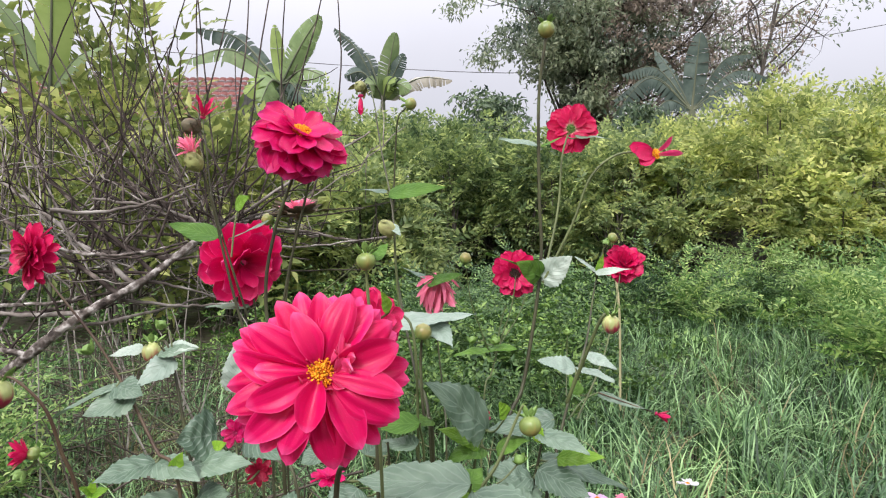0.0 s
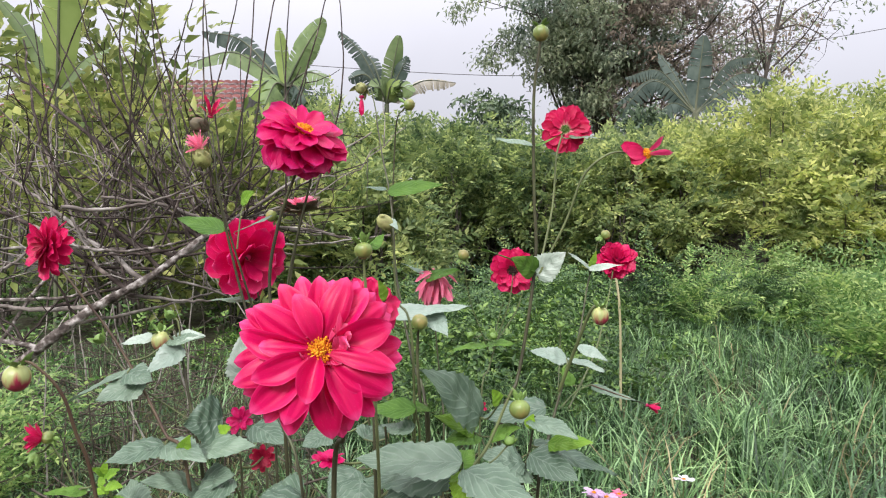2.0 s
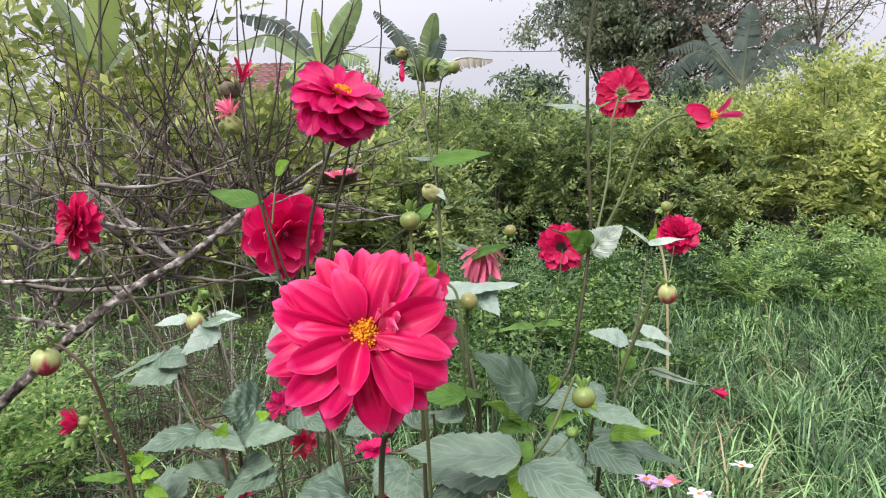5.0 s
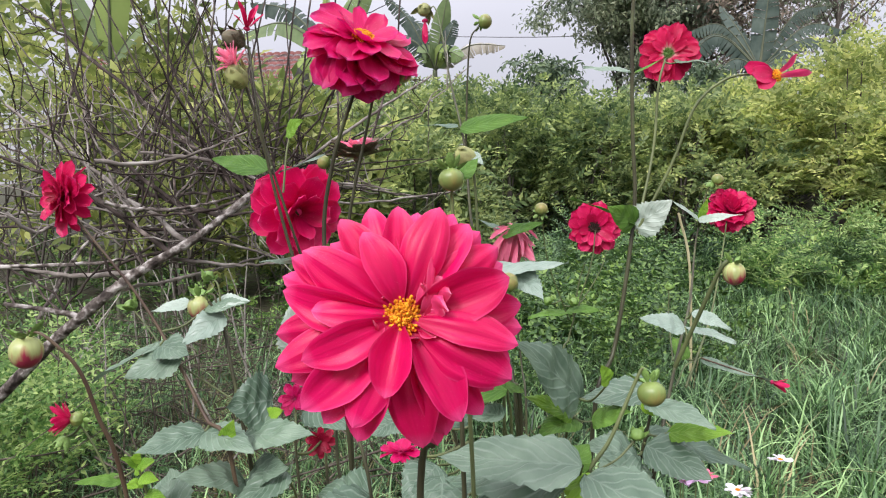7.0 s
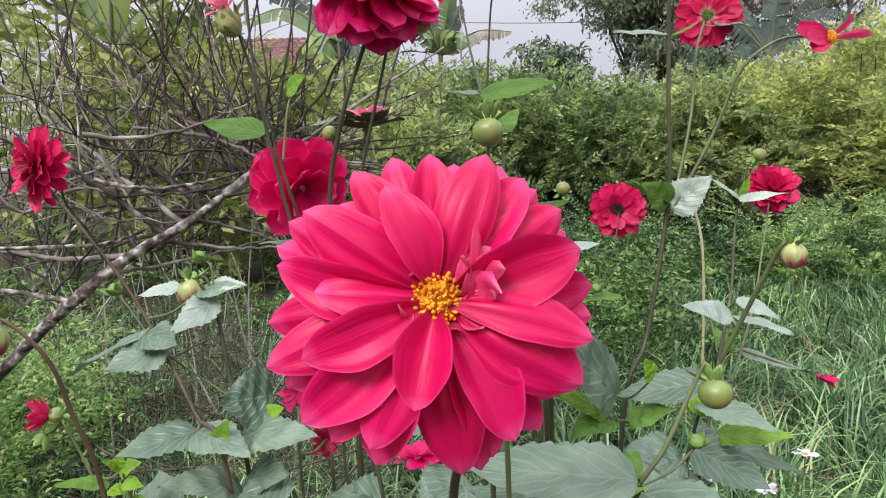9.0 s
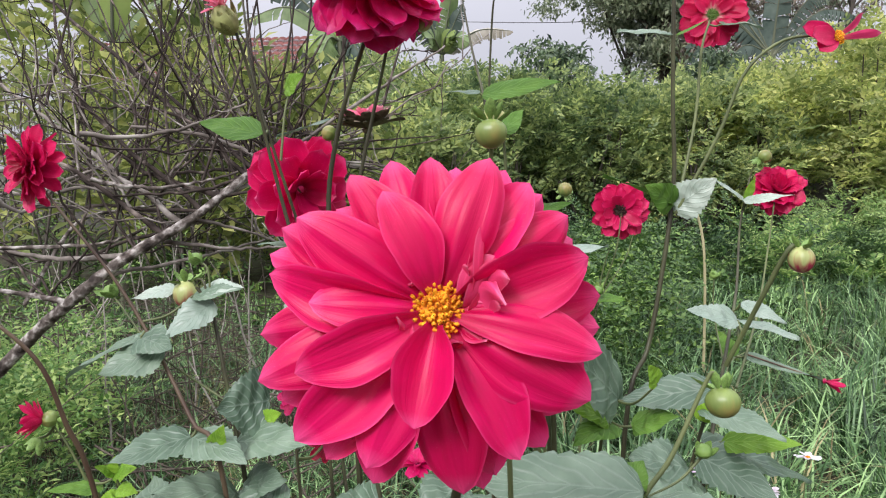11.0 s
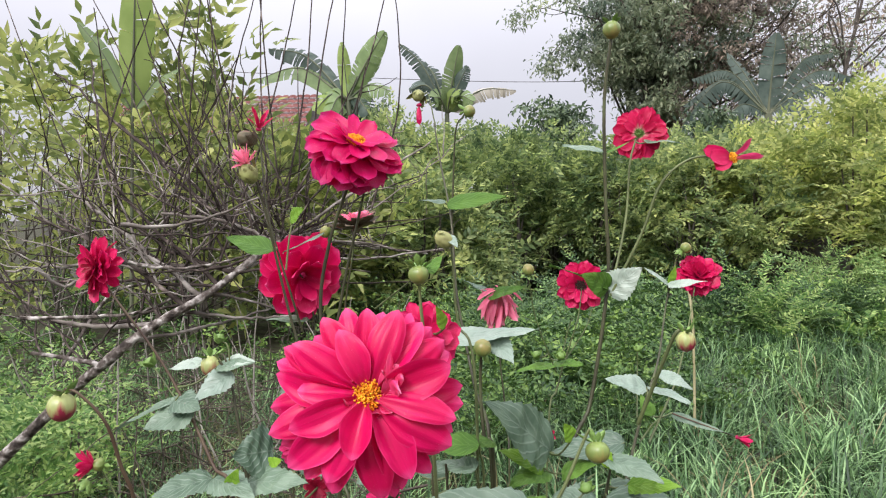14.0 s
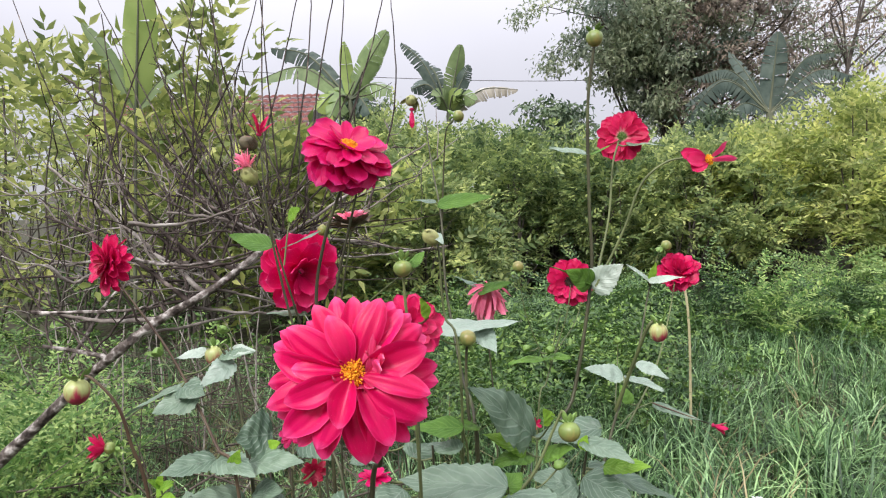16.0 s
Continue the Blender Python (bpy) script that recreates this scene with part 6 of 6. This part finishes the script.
leaf(d, (0.172, 0.965, 1.129), (0.218, 0.950, 1.140), 0.018, LEAF_PALE, (0.0, -0.6, 0.8), 0.08)
leaf(d, (0.175, 0.970, 1.132), (0.181, 0.960, 1.158), 0.012, LEAF_LIME, (0.4, -0.8, 0.2), 0.05)
twig(d, [(0.134, 0.745, 1.113), (0.125, 0.745, 1.106), (0.113, 0.760, 1.064), (0.098, 0.785, 1.003)], 0.0026, 0.0034, STEM_GREEN)
bud(d, (0.135, 0.743, 1.101), (0.02, -0.15, -1), 0.0108, BUD_STRIPED, 37)
leaf(d, (0.107, 0.790, 1.040), (0.063, 0.780, 1.054), 0.026, LEAF_PALE, (0, -0.4, 0.9), 0.08)
leaf(d, (0.112, 0.800, 1.037), (0.145, 0.760, 1.036), 0.022, LEAF_PALE, (0, -0.35, 0.9), 0.08)
leaf(d, (0.135, 0.860, 1.039), (0.170, 0.840, 1.028), 0.022, LEAF_PALE, (0.2, -0.5, 0.8), 0.1)
leaf(d, (0.125, 0.840, 0.994), (0.115, 0.860, 1.014), 0.016, LEAF_GREEN, (0, -0.9, 0.3), 0.1)
bud(d, (0.116, 0.880, 1.064), (0, -0.2, 1), 0.005, SEPAL, 38, "small_bud", 5)
twig(d, [(0.116, 0.880, 1.061), (0.114, 0.870, 1.030), (0.100, 0.800, 1.005)], 0.001, 0.0012, STEM_GREEN)
leaf(d, (0.175, 0.950, 0.965), (0.242, 0.920, 0.944), 0.020, LEAF_GREY, (0.2, -0.4, 0.9), -0.08)
twig(d, [(0.175, 0.950, 0.965), (0.142, 0.900, 0.969), (0.103, 0.800, 0.978)], 0.0012, 0.0015, STEM_GREEN)
twig(d, [(0.246, 0.920, 0.9445), (0.222, 0.930, 0.951), (0.175, 0.950, 0.964)], 0.0012, 0.0016, STEM_RED)
bloom(d, (0.247, 0.920, 0.944), (0.9, -0.2, -0.25), 0.018, ((5, 78, 1.0, 0), (4, 84, 0.8, 30)), CRIMSON, 39, "tiny_flower", False, narrow=True)

# low stalk with the green bud among large leaves
d = dahlia("dahlia stalk with a green bud above large grey-green leaves", [(0.021, 0.590, 1.059), (0.016, 0.590, 1.047), (0.001, 0.585, 1.014), (-0.015, 0.580, 0.991), (-0.026, 0.575, 0.956)], 0.0034, 0.002, STEM_GREEN)
twig(d, [(0.028, 0.590, 1.055), (0.023, 0.590, 1.062), (0.018, 0.590, 1.052)], 0.0014, 0.0018, STEM_GREEN)
bud(d, (0.029, 0.590, 1.045), (0.05, -0.3, -0.9), 0.0105, BUD_GREEN, 40)
leaf(d, (-0.022, 0.545, 1.014), (-0.111, 0.555, 1.016), 0.05, LEAF_GREY, (0.05, -0.36, 0.95), 0.03)
leaf(d, (-0.021, 0.540, 1.010), (0.035, 0.500, 0.998), 0.046, LEAF_GREY, (0.25, -0.5, 0.9), 0.06)
leaf(d, (-0.023, 0.560, 1.002), (-0.111, 0.600, 0.978), 0.05, LEAF_GREY, (0, -0.45, 0.9), 0.06)
leaf(d, (-0.031, 0.600, 0.985), (-0.101, 0.580, 0.959), 0.046, LEAF_GREY, (-0.2, -0.5, 0.8), 0.12)
leaf(d, (-0.017, 0.560, 1.002), (-0.025, 0.520, 0.988), 0.026, LEAF_LIME, (0.1, -0.6, 0.7), 0.1)
leaf(d, (-0.028, 0.570, 1.000), (-0.009, 0.600, 1.006), 0.02, LEAF_GREEN, (0.1, -0.6, 0.7), 0.1)
twig(d, [(-0.011, 0.580, 0.994), (0.006, 0.585, 1.001), (0.020, 0.590, 1.014)], 0.001, 0.0014, STEM_GREEN)
bud(d, (0.020, 0.590, 1.016), (0.1, -0.3, 0.9), 0.005, SEPAL, 41, "small_bud", 6)
leaf(d, (-0.000, 0.560, 0.974), (-0.013, 0.550, 0.990), 0.014, LEAF_LIME, (0, -0.9, 0.3), 0.05)

d = dahlia("low dahlia stalk with spreading grey-green leaves", [(0.058, 0.700, 1.001), (0.055, 0.715, 0.962), (0.047, 0.720, 0.910), (0.049, 0.730, 0.880)], 0.004, 0.0022)
leaf(d, (0.058, 0.720, 0.960), (0.165, 0.760, 0.917), 0.040, LEAF_GREY, (0.1, -0.4, 0.9), 0.08)
leaf(d, (0.054, 0.710, 0.955), (0.101, 0.680, 0.943), 0.044, LEAF_GREY, (0.1, -0.5, 0.9), 0.1)
leaf(d, (0.052, 0.700, 0.996), (0.095, 0.660, 0.996), 0.034, LEAF_GREY, (0.1, -0.45, 0.9), 0.1)
leaf(d, (0.076, 0.720, 0.962), (0.115, 0.680, 0.983), 0.024, LEAF_LIME, (0, -0.5, 0.9), 0.1)
leaf(d, (0.048, 0.710, 0.946), (0.003, 0.700, 0.961), 0.046, LEAF_GREY, (-0.2, -0.6, 0.8), 0.05)
leaf(d, (0.045, 0.710, 0.940), (0.008, 0.660, 0.952), 0.046, LEAF_GREY, (0, -0.5, 0.9), 0.05)
leaf(d, (0.052, 0.700, 0.989), (0.055, 0.690, 1.007), 0.014, LEAF_LIME, (0, -0.8, 0.4), 0.05)
d = dahlia("low dahlia stalk with dark ribbed leaf and fresh green leaves", [(0.001, 0.760, 0.980), (-0.005, 0.765, 0.952), (-0.010, 0.770, 0.887)], 0.0036, 0.002, STEM_GREEN)
leaf(d, (0.079, 0.756, 0.992), (0.001, 0.760, 0.980), 0.034, LEAF_GREY, (0, -0.4, 0.9), 0.05)
leaf(d, (-0.001, 0.760, 0.981), (-0.054, 0.660, 1.061), 0.058, LEAF_GREY, (0.45, -0.75, 0.4), 0.1)
leaf(d, (-0.005, 0.760, 0.961), (-0.047, 0.720, 0.997), 0.026, LEAF_LIME, (0.1, -0.6, 0.8), 0.1)
leaf(d, (-0.002, 0.760, 0.956), (-0.037, 0.700, 0.972), 0.030, LEAF_GREEN, (0, -0.5, 0.8), 0.1)
leaf(d, (0.017, 0.760, 0.956), (0.049, 0.740, 0.977), 0.030, LEAF_GREEN, (0, -0.5, 0.8), 0.1)
leaf(d, (0.020, 0.700, 1.015), (0.013, 0.690, 1.033), 0.016, LEAF_LIME, (0.3, -0.8, 0.4), 0.05)
leaf(d, (-0.065, 0.660, 1.021), (-0.117, 0.660, 1.022), 0.028, LEAF_GREEN, (0, -0.35, 0.9), 0.06)
leaf(d, (-0.068, 0.660, 0.999), (-0.102, 0.680, 1.000), 0.028, LEAF_GREY, (0, -0.4, 0.9), 0.06)

# low leaves and small blooms under the large bloom
d = dahlia("low dahlia stalk with small dark red blooms", [(-0.095, 0.660, 1.004), (-0.093, 0.660, 0.959), (-0.092, 0.660, 0.912)], 0.0036, 0.002)
bloom(d, (-0.258, 0.800, 0.916), (0.1, -0.8, 0.2), 0.016, ((8, 10, 1.0, 0), (7, 32, 0.8, 20)), WINE, 42, disc=False)
bloom(d, (-0.147, 0.640, 0.979), (0.0, -0.05, 1.0), 0.016, ((9, 5, 1.0, 0), (7, 32, 0.8, 20)), ROSE, 43, disc=False)
bloom(d, (-0.284, 0.800, 0.962), (-0.2, -0.7, 0.4), 0.017, ((8, 10, 1.0, 0), (7, 32, 0.8, 20)), ROSE, 44, disc=False)
bloom(d, (0.014, 0.940, 0.934), (0.1, -0.7, 0.3), 0.009, ((6, 10, 1.0, 0),), CRIMSON, 45, "tiny_flower", False)
bloom(d, (-0.132, 0.620, 0.939), (0.0, -0.7, 0.6), 0.012, ((8, 30, 1.0, 0), (6, 60, 0.8, 20)), WINE, 46, "half_open_flower", False)
bloom(d, (-0.311, 0.720, 0.885), (0.5, -0.6, 0.2), 0.022, ((6, 40, 1.0, 0),), CRIMSON, 47, "half_open_flower", False, narrow=True)
for a, b, w in (((-0.161, 0.600, 0.953), (-0.199, 0.560, 0.966), 0.05), ((-0.168, 0.620, 0.954), (-0.224, 0.660, 0.932), 0.04), ((-0.117, 0.660, 0.990), (-0.101, 0.700, 0.993), 0.03),
                ((-0.119, 0.630, 0.972), (-0.141, 0.600, 0.958), 0.04), ((-0.113, 0.620, 0.968), (-0.113, 0.580, 0.953), 0.045), ((-0.154, 0.680, 0.988), (-0.178, 0.660, 0.984), 0.034),
                ((-0.246, 0.660, 0.949), (-0.279, 0.620, 0.940), 0.036), ((-0.249, 0.740, 0.975), (-0.205, 0.700, 0.974), 0.036)):
    leaf(d, a, b, w, LEAF_GREY, (0, -0.55, 0.85), 0.1)
leaf(d, (-0.148, 0.700, 1.002), (-0.171, 0.680, 0.991), 0.03, LEAF_GREEN, (0, -0.5, 0.9), 0.1)
for nodes in ([(-0.119, 0.700, 1.008), (-0.104, 0.690, 0.946), (-0.099, 0.680, 0.903)], [(-0.234, 0.780, 0.982), (-0.230, 0.760, 0.915), (-0.217, 0.740, 0.871)], [(-0.272, 0.760, 0.935), (-0.266, 0.750, 0.886), (-0.260, 0.740, 0.869)]):
    twig(d, nodes, 0.002, 0.003)



# a young shoot of fresh lime-green leaves
d = dahlia("young dahlia shoot with fresh lime-green leaves", [(-0.372, 0.655, 0.958), (-0.369, 0.66, 0.933), (-0.366, 0.66, 0.906)], 0.003, 0.0016, STEM_GREEN)
for a, b, w in (((-0.372, 0.655, 0.956), (-0.378, 0.645, 0.968), 0.010), ((-0.371, 0.655, 0.955), (-0.352, 0.645, 0.967), 0.010), ((-0.369, 0.655, 0.945), (-0.347, 0.64, 0.952), 0.012),
                ((-0.369, 0.655, 0.941), (-0.375, 0.64, 0.944), 0.012), ((-0.372, 0.655, 0.958), (-0.367, 0.65, 0.973), 0.008), ((-0.369, 0.66, 0.927), (-0.339, 0.64, 0.932), 0.014)):
    leaf(d, a, b, w, LEAF_LIME, (0.1, -0.6, 0.75), 0.12)


def hold_up():
    """A thin stalk from each leaf, bud and flower to the nearest stem, or to the soil where none is near."""
    for parent, p, name, r in HELD:
        lines = STEMS.get(parent)
        if not lines:
            continue
        p = np.array(p)
        pts = np.vstack(lines)
        low_ones = pts[pts[:, 2] < p[2] + 0.012]
        if not len(low_ones):
            continue
        gap = np.linalg.norm(low_ones - p, axis=1)
        near = low_ones[np.argmin(gap)]
        if gap.min() < 0.004:
            continue
        if gap.min() < 0.08:
            mid = (p + near) / 2 + np.array([0, 0, -0.12 * gap.min()])
            hang(name, tube(name, [tuple(p), tuple(mid), tuple(near)], r, r * 1.3, STEM_GREEN, 9, 6), parent)
        else:
            nodes = [tuple(p), (p[0] + 0.004, p[1] + 0.02, p[2] - 0.08), (p[0] * 0.97, p[1] + 0.05, p[2] * 0.5), (p[0] * 0.93, p[1] + 0.08, -0.02)]
            hang("side_stem", tube("side_stem", nodes, r * 1.1, r * 2.0, STEM_GREEN, 24, 7), parent)


hold_up()

# ---- small things ----
stake_foot = (0.85, 3.30, 0.33)
stake = tube("garden_stake", [(stake_foot[0] + 0.03, 3.3, -0.05), (stake_foot[0] + 0.01, 3.3, 0.7), (0.80, 3.30, 0.99)], 0.007, 0.006, BAMBOO, 14, 8, 0.06, 3)
tagged(new("garden_stake", stake), "dry straw-coloured cane standing in the weeds", "garden stake")


def small_flower(at, radius, mat, seed, label, n=8):
    """A low daisy-like flower on a thin stalk."""
    top = thing("small_flower", (at[0], at[1] + 0.03, 0), label, "flower", "small low flowers")
    hang("stem", tube("stem", [at, (at[0], at[1] + 0.02, at[2] * 0.5), (at[0], at[1] + 0.03, -0.02)], 0.0014, 0.002, STEM_GREEN, 8, 5), top)
    bloom(top, at, (0.0, 0.02, 1.0), radius * 0.75, ((n, 8, 1.0, seed * 13),), mat, seed)
    return top


for k, (p, r, m, words) in enumerate((
        ((0.301, 1.450, 0.574), 0.034, LILAC, "low lilac daisy-like flower in the grass"), ((0.322, 1.420, 0.578), 0.032, LILAC, "low lilac daisy-like flower in the grass"),
        ((0.562, 1.600, 0.540), 0.032, WHITE_PETAL, "low pinkish white daisy-like flower in the grass"), ((0.414, 1.450, 0.542), 0.032, WHITE_PETAL, "low white daisy-like flower in the grass"),
        ((0.372, 1.500, 0.548), 0.026, FADED, "low pale pink daisy-like flower in the grass"), ((0.419, 1.450, 0.537), 0.03, WHITE_PETAL, "low white daisy-like flower in the grass"),
        ((0.306, 1.450, 0.561), 0.03, LILAC, "low lilac daisy-like flower in the grass"))):
    small_flower(p, r, m, 90 + k, words)
